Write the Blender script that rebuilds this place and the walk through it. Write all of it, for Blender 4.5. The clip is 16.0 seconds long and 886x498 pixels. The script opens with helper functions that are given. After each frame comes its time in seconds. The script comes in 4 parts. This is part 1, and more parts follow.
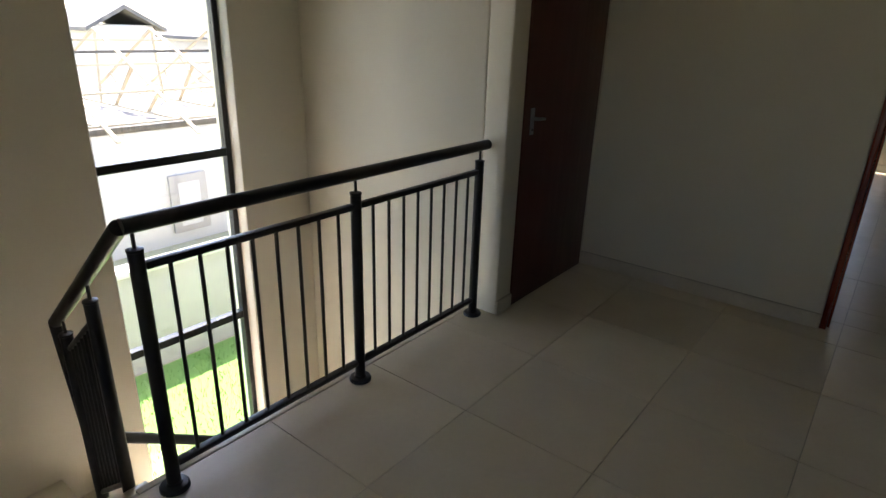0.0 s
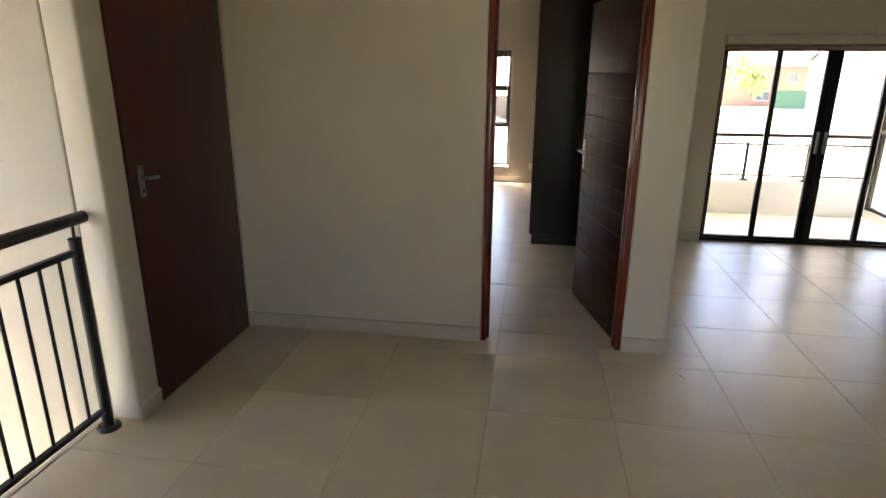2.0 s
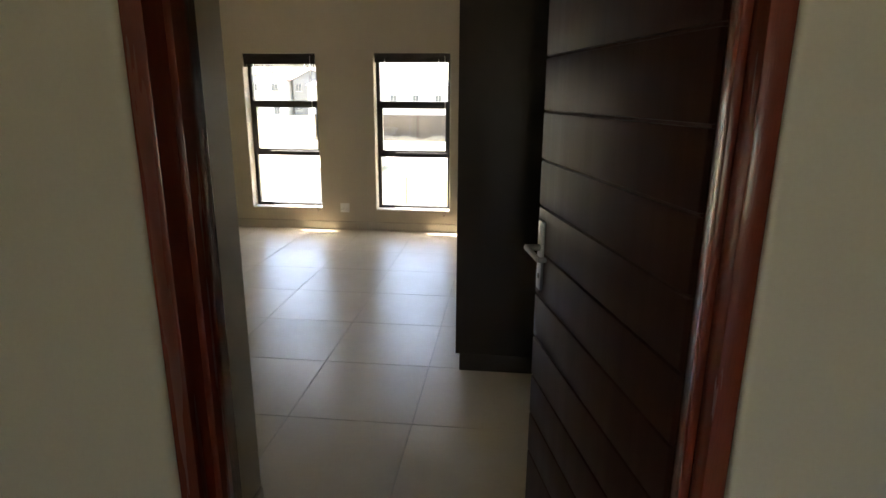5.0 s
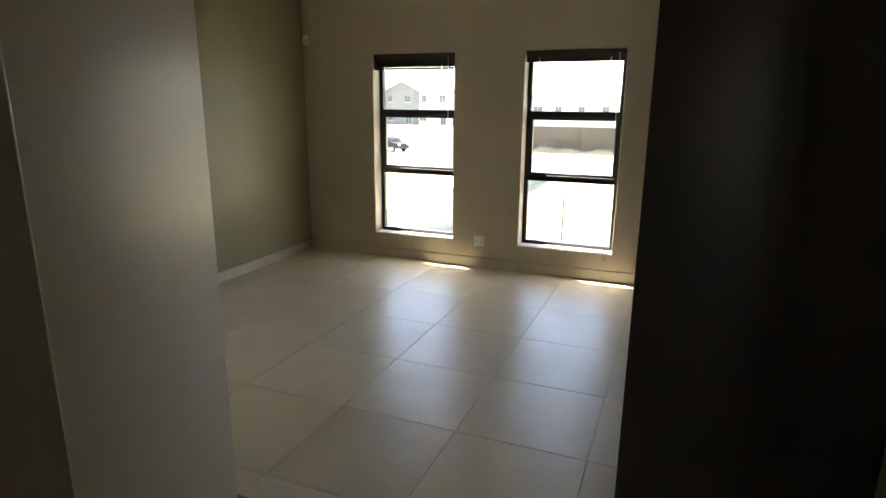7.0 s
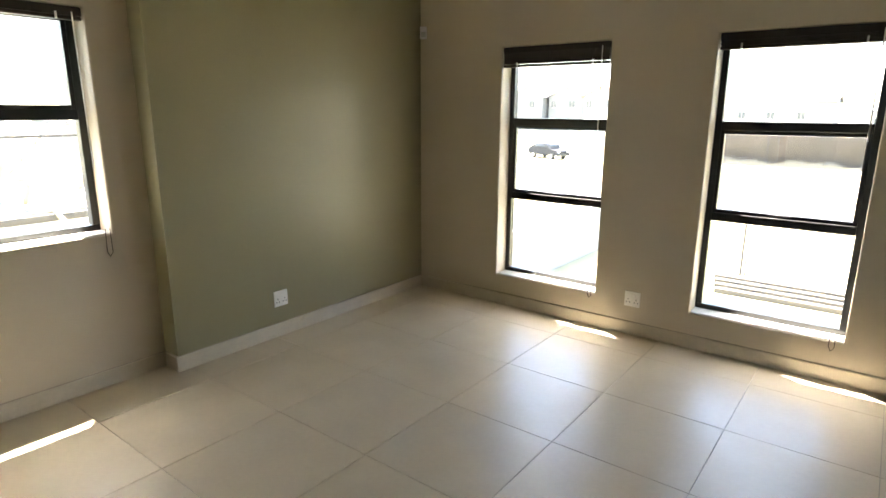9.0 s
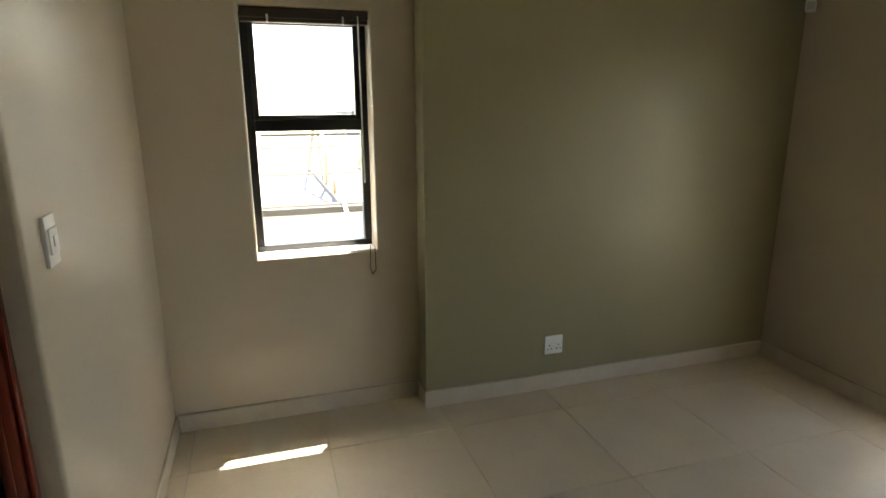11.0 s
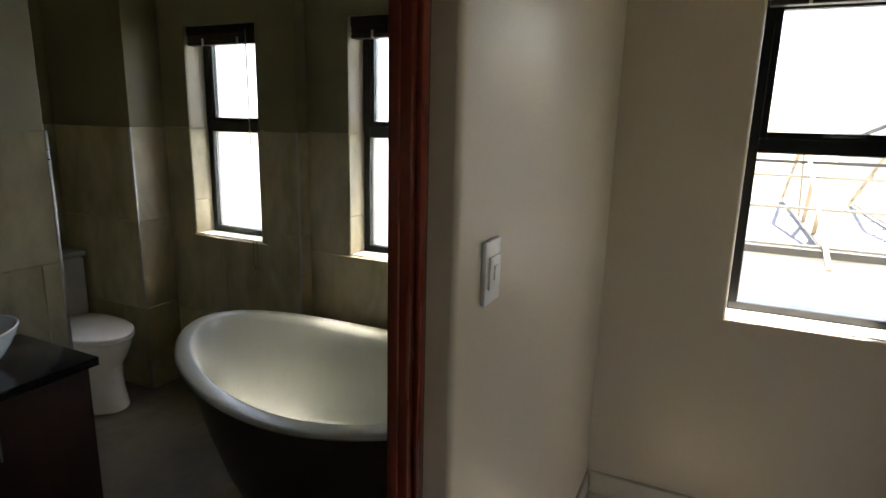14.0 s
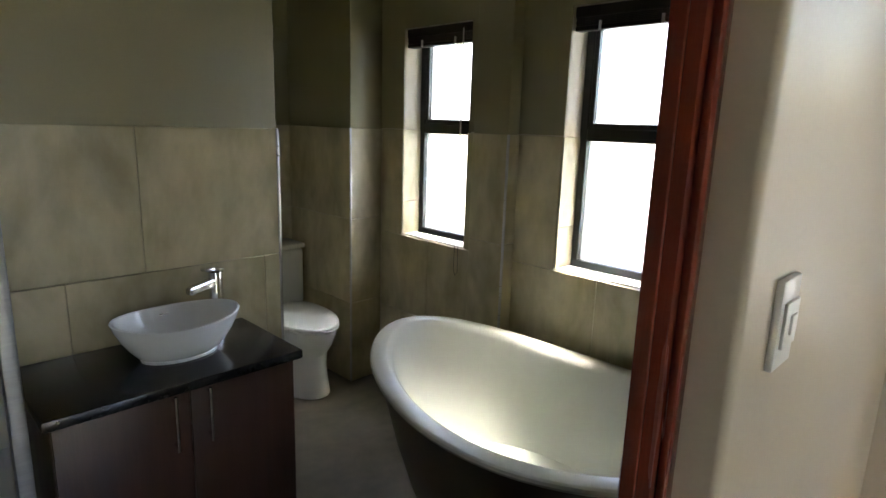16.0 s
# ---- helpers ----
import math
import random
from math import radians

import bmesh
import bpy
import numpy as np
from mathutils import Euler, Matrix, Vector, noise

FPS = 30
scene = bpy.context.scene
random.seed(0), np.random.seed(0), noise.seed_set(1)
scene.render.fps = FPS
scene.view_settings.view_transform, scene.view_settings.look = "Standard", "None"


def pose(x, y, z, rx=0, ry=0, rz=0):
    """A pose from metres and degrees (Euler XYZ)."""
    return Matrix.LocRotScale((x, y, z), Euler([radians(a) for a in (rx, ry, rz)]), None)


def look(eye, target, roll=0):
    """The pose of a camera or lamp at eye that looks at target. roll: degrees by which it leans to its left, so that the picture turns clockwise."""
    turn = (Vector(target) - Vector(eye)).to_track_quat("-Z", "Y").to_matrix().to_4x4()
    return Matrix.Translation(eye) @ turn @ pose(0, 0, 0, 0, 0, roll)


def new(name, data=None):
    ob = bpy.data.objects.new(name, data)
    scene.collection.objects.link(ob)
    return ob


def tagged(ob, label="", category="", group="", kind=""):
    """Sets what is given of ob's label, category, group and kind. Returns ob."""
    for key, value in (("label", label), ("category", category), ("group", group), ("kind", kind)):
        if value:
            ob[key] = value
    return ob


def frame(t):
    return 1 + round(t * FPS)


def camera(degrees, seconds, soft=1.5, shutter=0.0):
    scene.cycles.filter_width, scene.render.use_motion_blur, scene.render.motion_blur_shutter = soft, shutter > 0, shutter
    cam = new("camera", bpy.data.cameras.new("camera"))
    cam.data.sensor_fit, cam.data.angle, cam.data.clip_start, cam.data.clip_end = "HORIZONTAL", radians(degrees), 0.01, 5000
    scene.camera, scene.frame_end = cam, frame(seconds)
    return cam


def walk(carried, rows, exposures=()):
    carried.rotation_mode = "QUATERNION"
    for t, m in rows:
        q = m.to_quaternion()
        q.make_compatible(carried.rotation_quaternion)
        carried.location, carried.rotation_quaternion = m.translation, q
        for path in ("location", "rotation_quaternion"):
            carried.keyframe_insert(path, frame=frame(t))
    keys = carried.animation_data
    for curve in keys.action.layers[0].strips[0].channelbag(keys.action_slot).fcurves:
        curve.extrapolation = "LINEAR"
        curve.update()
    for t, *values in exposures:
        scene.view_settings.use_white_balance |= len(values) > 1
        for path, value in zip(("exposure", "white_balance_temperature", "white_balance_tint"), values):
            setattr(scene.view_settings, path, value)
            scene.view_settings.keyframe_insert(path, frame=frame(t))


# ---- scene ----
cam = camera(74.7, 16.0)
PATH = [
    (0, (-0.106, -0.287, 1.566), (-1.26, 1.185, 0.857), 1.7),
    (0.5, (-0.023, -0.252, 1.537), (-0.98, 1.379, 0.886), 1.3),
    (1, (0.045, -0.209, 1.547), (-0.683, 1.547, 0.926), 0.9),
    (1.5, (0.046, -0.094, 1.562), (-0.462, 1.744, 0.959), 0.6),
    (2, (0.031, 0.164, 1.583), (-0.262, 2.056, 1.004), 0.3),
    (2.5, (0.077, 0.543, 1.556), (-0.09, 2.457, 1.0), -0.0),
    (3, (0.154, 1.008, 1.552), (0.023, 2.926, 1.0), -0.1),
    (3.2, (0.182, 1.192, 1.551), (0.057, 3.111, 1.0), -0.1),
    (5.3, (0.286, 2.921, 1.492), (0.03, 4.837, 0.979), 0.6),
    (5.5, (0.296, 3.077, 1.496), (-0.019, 4.984, 0.982), 0.3),
    (6, (0.254, 3.416, 1.476), (-0.222, 5.292, 0.975), 0.5),
    (6.5, (0.195, 3.697, 1.474), (-0.429, 5.532, 0.979), 0.5),
    (7, (0.103, 4.018, 1.465), (-0.619, 5.819, 0.982), 0.5),
    (7.5, (-0.014, 4.33, 1.473), (-0.836, 6.089, 0.995), 0.5),
    (8, (-0.163, 4.653, 1.473), (-1.073, 6.371, 1.001), 0.6),
    (8.2, (-0.197, 4.774, 1.467), (-1.139, 6.474, 0.998), 0.6),
    (10.3, (-0.486, 5.868, 1.511), (-2.152, 6.87, 1.042), -0.3),
    (10.5, (-0.547, 5.908, 1.515), (-2.27, 6.809, 1.047), -0.3),
    (11, (-0.718, 6.064, 1.533), (-2.57, 6.645, 1.05), -0.3),
    (11.5, (-0.826, 6.111, 1.506), (-2.742, 6.448, 1.043), -0.2),
    (12, (-0.907, 6.09, 1.474), (-2.854, 6.214, 1.033), 0.3),
    (12.5, (-0.992, 6.052, 1.501), (-2.938, 5.955, 1.05), 0.6),
    (13, (-1.089, 5.992, 1.476), (-3.018, 5.672, 1.054), 0.8),
    (13.5, (-1.188, 5.96, 1.494), (-3.058, 5.399, 1.059), 1.1),
    (14, (-1.263, 5.95, 1.5), (-3.029, 5.117, 1.068), 1.4),
    (14.5, (-1.303, 5.924, 1.486), (-2.978, 4.915, 1.065), 1.5),
    (15, (-1.338, 5.914, 1.477), (-2.897, 4.735, 1.053), 1.6),
    (15.5, (-1.373, 5.855, 1.471), (-2.855, 4.58, 1.049), 1.7),
    (16, (-1.42, 5.777, 1.467), (-2.813, 4.405, 1.045), 1.8),
]
walk(cam, [(t, look(eye, target, roll)) for t, eye, target, roll in PATH],
     [(0, 2.75, 6550, 18), (0.5, 2.65, 6600, 18), (1.5, 3.5, 6800, 21), (2.5, 4.5, 7500, 26), (3.2, 4.75, 7500, 25), (5.3, 3.3, 7100, 14), (6.5, 3.05, 7000, 12),
      (7.2, 3.3, 7050, 11), (8.2, 3.75, 6950, 11), (10.3, 3.8, 6850, 11), (11.0, 3.05, 7050, 11), (12.5, 2.25, 6950, 10), (14.5, 2.9, 6650, 15), (16, 3.65, 6500, 14)])

# ---- world, sun ----
SUN_DIR = Vector((0.40, -0.23, -1.0)).normalized()
world = bpy.data.worlds.new("world")
scene.world = world
world.use_nodes = True
wn = world.node_tree.nodes
sky = wn.new("ShaderNodeTexSky")
sky.sky_type = 'NISHITA'
sky.sun_disc = False
sky.sun_elevation = math.asin(-SUN_DIR.z)
sky.sun_rotation = math.atan2(-SUN_DIR.x, -SUN_DIR.y)
bg = wn["Background"]
bg.inputs["Strength"].default_value = 0.15
world.node_tree.links.new(sky.outputs[0], bg.inputs[0])
sun_data = bpy.data.lights.new("sun", 'SUN')
sun_data.energy, sun_data.angle, sun_data.color = 4.8, radians(0.5), (1.0, 0.95, 0.88)
sun = new("sun", sun_data)
# added fill lamp in an assumed opening behind the landing, never in view
fill_data = bpy.data.lights.new("south_fill", 'AREA')
fill_data.shape, fill_data.size, fill_data.size_y, fill_data.energy, fill_data.color = 'RECTANGLE', 0.9, 1.2, 0.045, (0.98, 0.98, 1.0)
south_fill_lamp = new("south_fill", fill_data)
south_fill_lamp.matrix_world = look((0.7, -3.1, 1.5), (0.7, 0, 1.1))
# skylight in the openings of the two frosted bathroom windows
for wy in (3.63, 4.655):
    for wz, wh in ((1.165, 0.46), (1.685, 0.40)):
        d = bpy.data.lights.new("window_sky", 'AREA')
        d.shape, d.size, d.size_y, d.energy, d.color = 'RECTANGLE', 0.35, wh, 0.09, (0.97, 0.98, 1.0)
        lamp = new("window_sky", d)
        lamp.matrix_world = look((-3.648, wy, wz), (0.0, wy, wz))
# sun that the frosted panes over the bath scatter forwards
for wz, wh in ((1.165, 0.46), (1.685, 0.40)):
    d = bpy.data.lights.new("frosted_sun", 'AREA')
    d.shape, d.size, d.size_y, d.energy, d.color, d.spread = 'RECTANGLE', 0.30, wh * 0.5, 0.19, (1.0, 0.95, 0.85), radians(20)
    lamp = new("frosted_sun", d)
    lamp.matrix_world = look((-3.64, 4.655, wz), Vector((-3.64, 4.655, wz)) + SUN_DIR)
sun.matrix_world = look((0, 0, 20), Vector((0, 0, 20)) + SUN_DIR)


# ---- materials ----
def mat(name, color, rough=0.5, metal=0.0, color2=None, scale=3.0, grain=60.0, bump=0.15, stretch=(1, 1, 1), mix=0.5,
        gloss_var=0.08, island=0.0, spec=0.5, coat=0.0, swirl=0.0):
    """A procedural surface: two scales of noise in colour, roughness and relief."""
    m = bpy.data.materials.new(name)
    m.use_nodes = True
    nt = m.node_tree
    n, l = nt.nodes, nt.links
    p = n["Principled BSDF"]
    p.inputs["Metallic"].default_value = metal
    p.inputs["Specular IOR Level"].default_value = spec
    p.inputs["Coat Weight"].default_value = coat
    p.inputs["Coat Roughness"].default_value = 0.12
    tc, mp = n.new("ShaderNodeTexCoord"), n.new("ShaderNodeMapping")
    mp.inputs["Scale"].default_value = stretch
    if island:
        ov, sc = n.new("ShaderNodeObjectInfo"), n.new("ShaderNodeVectorMath")
        sc.operation = 'SCALE'
        sc.inputs[0].default_value = (37.0, 53.0, 19.0)
        l.new(ov.outputs["Random"], sc.inputs["Scale"])
        l.new(sc.outputs[0], mp.inputs["Location"])
    l.new(tc.outputs["Object"], mp.inputs[0])
    big, fine = n.new("ShaderNodeTexNoise"), n.new("ShaderNodeTexNoise")
    big.inputs["Scale"].default_value, big.inputs["Detail"].default_value = scale, 5
    fine.inputs["Scale"].default_value, fine.inputs["Detail"].default_value = grain, 4
    big.inputs["Distortion"].default_value = swirl
    l.new(mp.outputs[0], big.inputs[0])
    l.new(mp.outputs[0], fine.inputs[0])
    add = n.new("ShaderNodeMath")
    add.operation = 'MULTIPLY_ADD'
    l.new(fine.outputs[0], add.inputs[0])
    add.inputs[1].default_value = 0.5
    l.new(big.outputs[0], add.inputs[2])
    ramp = n.new("ShaderNodeMapRange")
    ramp.inputs[1].default_value, ramp.inputs[2].default_value = 0.75 - mix * 0.5, 0.75 + mix * 0.5
    l.new(add.outputs[0], ramp.inputs[0])
    mx = n.new("ShaderNodeMix")
    mx.data_type = 'RGBA'
    c2 = color2 or tuple(c * 0.86 for c in color)
    mx.inputs[6].default_value, mx.inputs[7].default_value = (*color, 1), (*c2, 1)
    l.new(ramp.outputs[0], mx.inputs[0])
    out = mx.outputs[2]
    if island:
        oi = n.new("ShaderNodeObjectInfo")
        hsv = n.new("ShaderNodeHueSaturation")
        mr = n.new("ShaderNodeMapRange")
        mr.inputs[3].default_value, mr.inputs[4].default_value = 1 - island, 1 + island
        l.new(oi.outputs["Random"], mr.inputs[0])
        l.new(mr.outputs[0], hsv.inputs["Value"])
        l.new(out, hsv.inputs["Color"])
        out = hsv.outputs[0]
    l.new(out, p.inputs["Base Color"])
    rr = n.new("ShaderNodeMapRange")
    rr.inputs[3].default_value, rr.inputs[4].default_value = max(0.02, rough - gloss_var), min(1, rough + gloss_var)
    l.new(big.outputs[0], rr.inputs[0])
    l.new(rr.outputs[0], p.inputs["Roughness"])
    if bump:
        b = n.new("ShaderNodeBump")
        b.inputs["Strength"].default_value, b.inputs["Distance"].default_value = bump, 0.002
        l.new(fine.outputs[0], b.inputs["Height"])
        l.new(b.outputs[0], p.inputs["Normal"])
    return m


def glass_mat(name, rough=0.0, tint=(1, 1, 1)):
    m = bpy.data.materials.new(name)
    m.use_nodes = True
    p = m.node_tree.nodes["Principled BSDF"]
    p.inputs["Base Color"].default_value = (*tint, 1)
    p.inputs["Transmission Weight"].default_value = 1.0
    p.inputs["Roughness"].default_value = rough
    p.inputs["IOR"].default_value = 1.45
    return m


CREAM = mat("cream_wall_paint", (0.66, 0.61, 0.50), 0.45, color2=(0.62, 0.57, 0.46), scale=1.5, grain=140, bump=0.10)
TAUPE = mat("taupe_wall_paint", (0.555, 0.487, 0.375), 0.40, color2=(0.52, 0.455, 0.345), scale=1.5, grain=140, bump=0.10)
OLIVE = mat("olive_wall_paint", (0.30, 0.276, 0.165), 0.40, color2=(0.275, 0.252, 0.15), scale=1.5, grain=140, bump=0.10)
WHITE = mat("white_ceiling_paint", (0.78, 0.76, 0.70), 0.7, scale=1.0, grain=90, bump=0.06)
TILE = mat("cream_porcelain_tile", (0.60, 0.522, 0.39), 0.35, color2=(0.55, 0.475, 0.35), scale=4, grain=45, bump=0.02, island=0.03, gloss_var=0.13)
GROUT = mat("grey_grout", (0.46, 0.41, 0.33), 0.9, scale=8, grain=200, bump=0.3)
SKIRT = mat("tile_skirting", (0.60, 0.54, 0.43), 0.3, scale=6, grain=60, bump=0.02)
STONE = mat("olive_stone_tile", (0.585, 0.52, 0.34), 0.34, color2=(0.33, 0.288, 0.172), scale=2.2, grain=11, bump=0.05, mix=0.44, stretch=(1.5, 1.5, 0.75), island=0.05, swirl=1.1)
STONE_FLOOR = mat("grey_stone_floor_tile", (0.21, 0.19, 0.145), 0.34, color2=(0.11, 0.10, 0.078), scale=2.5, grain=14, bump=0.05, mix=0.5, swirl=0.8)
BLACK = mat("black_powder_coat", (0.012, 0.012, 0.013), 0.38, scale=10, grain=300, bump=0.1)
ALU = mat("black_aluminium", (0.010, 0.011, 0.012), 0.35, scale=10, grain=300, bump=0.05)
DOORWOOD = mat("dark_stained_door", (0.060, 0.025, 0.017), 0.46, color2=(0.042, 0.017, 0.012), scale=2, grain=30, stretch=(12, 12, 0.8), bump=0.10, mix=0.8, spec=0.08)
REDDOOR = mat("mahogany_door", (0.098, 0.026, 0.017), 0.42, color2=(0.064, 0.017, 0.012), scale=2, grain=30, stretch=(12, 12, 0.8), bump=0.12, mix=0.8)
REDWOOD = mat("mahogany_frame", (0.22, 0.042, 0.020), 0.25, color2=(0.12, 0.022, 0.012), scale=2, grain=40, stretch=(14, 14, 0.8), bump=0.15, mix=0.8, coat=0.3)
WENGE = mat("wenge_laminate", (0.050, 0.036, 0.029), 0.40, color2=(0.040, 0.029, 0.023), scale=1.5, grain=18, stretch=(7, 7, 0.35), bump=0.0, mix=1.0, gloss_var=0.006)
WALNUT = mat("walnut_laminate", (0.070, 0.035, 0.026), 0.35, color2=(0.036, 0.018, 0.014), scale=2.5, grain=26, stretch=(10, 10, 0.6), bump=0.12, mix=0.9)
GRANITE = mat("black_granite", (0.012, 0.012, 0.013), 0.19, color2=(0.022, 0.022, 0.024), scale=80, grain=420, bump=0.0, mix=0.5)
CHROME = mat("chrome", (0.75, 0.75, 0.77), 0.12, 1.0, scale=8, grain=200, bump=0.0)
STEEL = mat("brushed_steel", (0.55, 0.55, 0.56), 0.3, 1.0, scale=8, grain=200, bump=0.0, stretch=(1, 1, 20))
CERAMIC = mat("white_ceramic", (0.83, 0.86, 0.87), 0.06, scale=3, grain=20, bump=0.0, color2=(0.81, 0.84, 0.85), gloss_var=0.03)
ANODISED = mat("anodised_aluminium", (0.36, 0.38, 0.40), 0.42, 1.0, scale=8, grain=200, bump=0.0, stretch=(1, 1, 20))
ACRYL = mat("white_acrylic", (0.60, 0.615, 0.54), 0.22, scale=3, grain=20, bump=0.0, color2=(0.58, 0.595, 0.52), gloss_var=0.03)
BATHSHELL = mat("dark_taupe_acrylic", (0.13, 0.112, 0.088), 0.35, color2=(0.11, 0.095, 0.074), scale=3, grain=40, bump=0.0)
PLASTIC = mat("white_plastic", (0.86, 0.85, 0.82), 0.3, scale=5, grain=100, bump=0.02)
DARKPLASTIC = mat("dark_plastic", (0.03, 0.03, 0.03), 0.4, scale=5, grain=100, bump=0.02)
BLIND = mat("dark_blind", (0.035, 0.025, 0.02), 0.4, scale=5, grain=60, bump=0.05)
GLASS = glass_mat("clear_glass")
FROST = glass_mat("frosted_glass", 0.5)


# ---- building blocks ----
def bm_box(bm, x0, y0, z0, x1, y1, z1):
    """Adds a box to bm and gives its vertices."""
    r = bmesh.ops.create_cube(bm, size=1.0)
    bmesh.ops.scale(bm, verts=r["verts"], vec=(x1 - x0, y1 - y0, z1 - z0))
    bmesh.ops.translate(bm, verts=r["verts"], vec=((x0 + x1) / 2, (y0 + y1) / 2, (z0 + z1) / 2))
    return r["verts"]


def boxed(x0, y0, z0, x1, y1, z1, bevel=0.004, seg=2):
    bm = bmesh.new()
    bm_box(bm, x0, y0, z0, x1, y1, z1)
    if bevel:
        bmesh.ops.bevel(bm, geom=bm.edges[:], offset=min(bevel, abs(x1 - x0) / 3, abs(y1 - y0) / 3, abs(z1 - z0) / 3), segments=seg, affect='EDGES', profile=0.5)
    return bm


def bm_tube(bm, a, b, r0, r1=None, seg=16, caps=True):
    """Adds a round bar from a to b."""
    a, b = Vector(a), Vector(b)
    d = b - a
    r = bmesh.ops.create_cone(bm, cap_ends=caps, segments=seg, radius1=r0, radius2=r0 if r1 is None else r1, depth=d.length)
    m = Matrix.Translation((a + b) / 2) @ d.to_track_quat('Z', 'Y').to_matrix().to_4x4()
    bmesh.ops.transform(bm, matrix=m, verts=r["verts"])
    return r["verts"]


def tube(a, b, r0, r1=None, seg=16):
    bm = bmesh.new()
    bm_tube(bm, a, b, r0, r1, seg)
    return bm


def lathe(profile, seg=32, cx=0.0, cy=0.0, sx=1.0, sy=1.0):
    """A turned shape: profile is a list of (radius, z)."""
    bm = bmesh.new()
    rings = [[bm.verts.new((cx + sx * r * math.cos(2 * math.pi * i / seg), cy + sy * r * math.sin(2 * math.pi * i / seg), z)) for i in range(seg)]
             for r, z in profile]
    for a, b in zip(rings, rings[1:]):
        for i in range(seg):
            bm.faces.new((a[i], a[(i + 1) % seg], b[(i + 1) % seg], b[i]))
    bm.faces.new(list(reversed(rings[0])))
    bm.faces.new(rings[-1])
    return bm


def mesh_of(name, bm, material, smooth=True):
    bmesh.ops.recalc_face_normals(bm, faces=bm.faces[:])
    me = bpy.data.meshes.new(name)
    bm.to_mesh(me)
    bm.free()
    me.materials.append(material)
    if smooth:
        me.shade_smooth()
        me.set_sharp_from_angle(angle=radians(32))
    return me


def part(name, bm, material, parent=None, label="", smooth=True):
    ob = new(name, mesh_of(name, bm, material, smooth))
    if parent:
        ob.parent = parent
    return tagged(ob, label)


def thing(name, label, category, group="", kind="", at=None):
    return_ob = new(name)
    return_ob.empty_display_size = 0.1
    if at is not None:
        return_ob.matrix_basis = at
    return tagged(return_ob, label, category, group, kind)


def wall(name, axis, c0, c1, a0, a1, z0, z1, material, holes=(), bevel=0.012, label="", category="wall"):
    """A wall that runs along axis from a0 to a1, between the planes c0 and c1; holes are (from, to, low, high) through it."""
    us = sorted({a0, a1, *[h[0] for h in holes], *[h[1] for h in holes]})
    us = [u for u in us if a0 <= u <= a1]
    vs = sorted({z0, z1, *[h[2] for h in holes], *[h[3] for h in holes]})
    vs = [v for v in vs if z0 <= v <= z1]

    def solid(i, j):
        if not (0 <= i < len(us) - 1 and 0 <= j < len(vs) - 1):
            return False
        u, v = (us[i] + us[i + 1]) / 2, (vs[j] + vs[j + 1]) / 2
        return not any(h[0] < u < h[1] and h[2] < v < h[3] for h in holes)

    bm = bmesh.new()
    cache = {}

    def vert(u, c, v):
        key = (round(u, 4), round(c, 4), round(v, 4))
        if key not in cache:
            cache[key] = bm.verts.new((u, c, v) if axis == 'x' else (c, u, v))
        return cache[key]

    for i in range(len(us) - 1):
        for j in range(len(vs) - 1):
            if not solid(i, j):
                continue
            u0, u1, v0, v1 = us[i], us[i + 1], vs[j], vs[j + 1]
            for c in (c0, c1):
                bm.faces.new([vert(u0, c, v0), vert(u1, c, v0), vert(u1, c, v1), vert(u0, c, v1)])
            for ok, (ua, va, ub, vb) in ((solid(i - 1, j), (u0, v0, u0, v1)), (solid(i + 1, j), (u1, v0, u1, v1)),
                                         (solid(i, j - 1), (u0, v0, u1, v0)), (solid(i, j + 1), (u0, v1, u1, v1))):
                if not ok:
                    bm.faces.new([vert(ua, c0, va), vert(ub, c0, vb), vert(ub, c1, vb), vert(ua, c1, va)])
    bmesh.ops.recalc_face_normals(bm, faces=bm.faces[:])
    bmesh.ops.dissolve_limit(bm, angle_limit=0.01, verts=bm.verts[:], edges=bm.edges[:])
    if bevel:
        sharp = [e for e in bm.edges if len(e.link_faces) == 2 and e.calc_face_angle(0) > 1.0]
        bmesh.ops.bevel(bm, geom=sharp, offset=bevel, segments=3, affect='EDGES', profile=0.5)
    ob = part(name, bm, material)
    return tagged(ob, label, category, kind="structure")


def prism(corners, z0, z1, bevel=0.0):
    """An upright block over a flat outline of (x, y) corners."""
    bm = bmesh.new()
    low, high = [[bm.verts.new((x, y, z)) for x, y in corners] for z in (z0, z1)]
    bm.faces.new(low)
    bm.faces.new(high)
    n = len(corners)
    for i in range(n):
        bm.faces.new((low[i], low[(i + 1) % n], high[(i + 1) % n], high[i]))
    bmesh.ops.recalc_face_normals(bm, faces=bm.faces[:])
    if bevel:
        bmesh.ops.bevel(bm, geom=bm.edges[:], offset=bevel, segments=2, affect='EDGES', profile=0.5)
    return bm


def slab(name, x0, y0, z0, x1, y1, z1, material, label="", category="", bevel=0.0):
    return tagged(part(name, boxed(x0, y0, z0, x1, y1, z1, bevel), material), label, category, kind="structure")


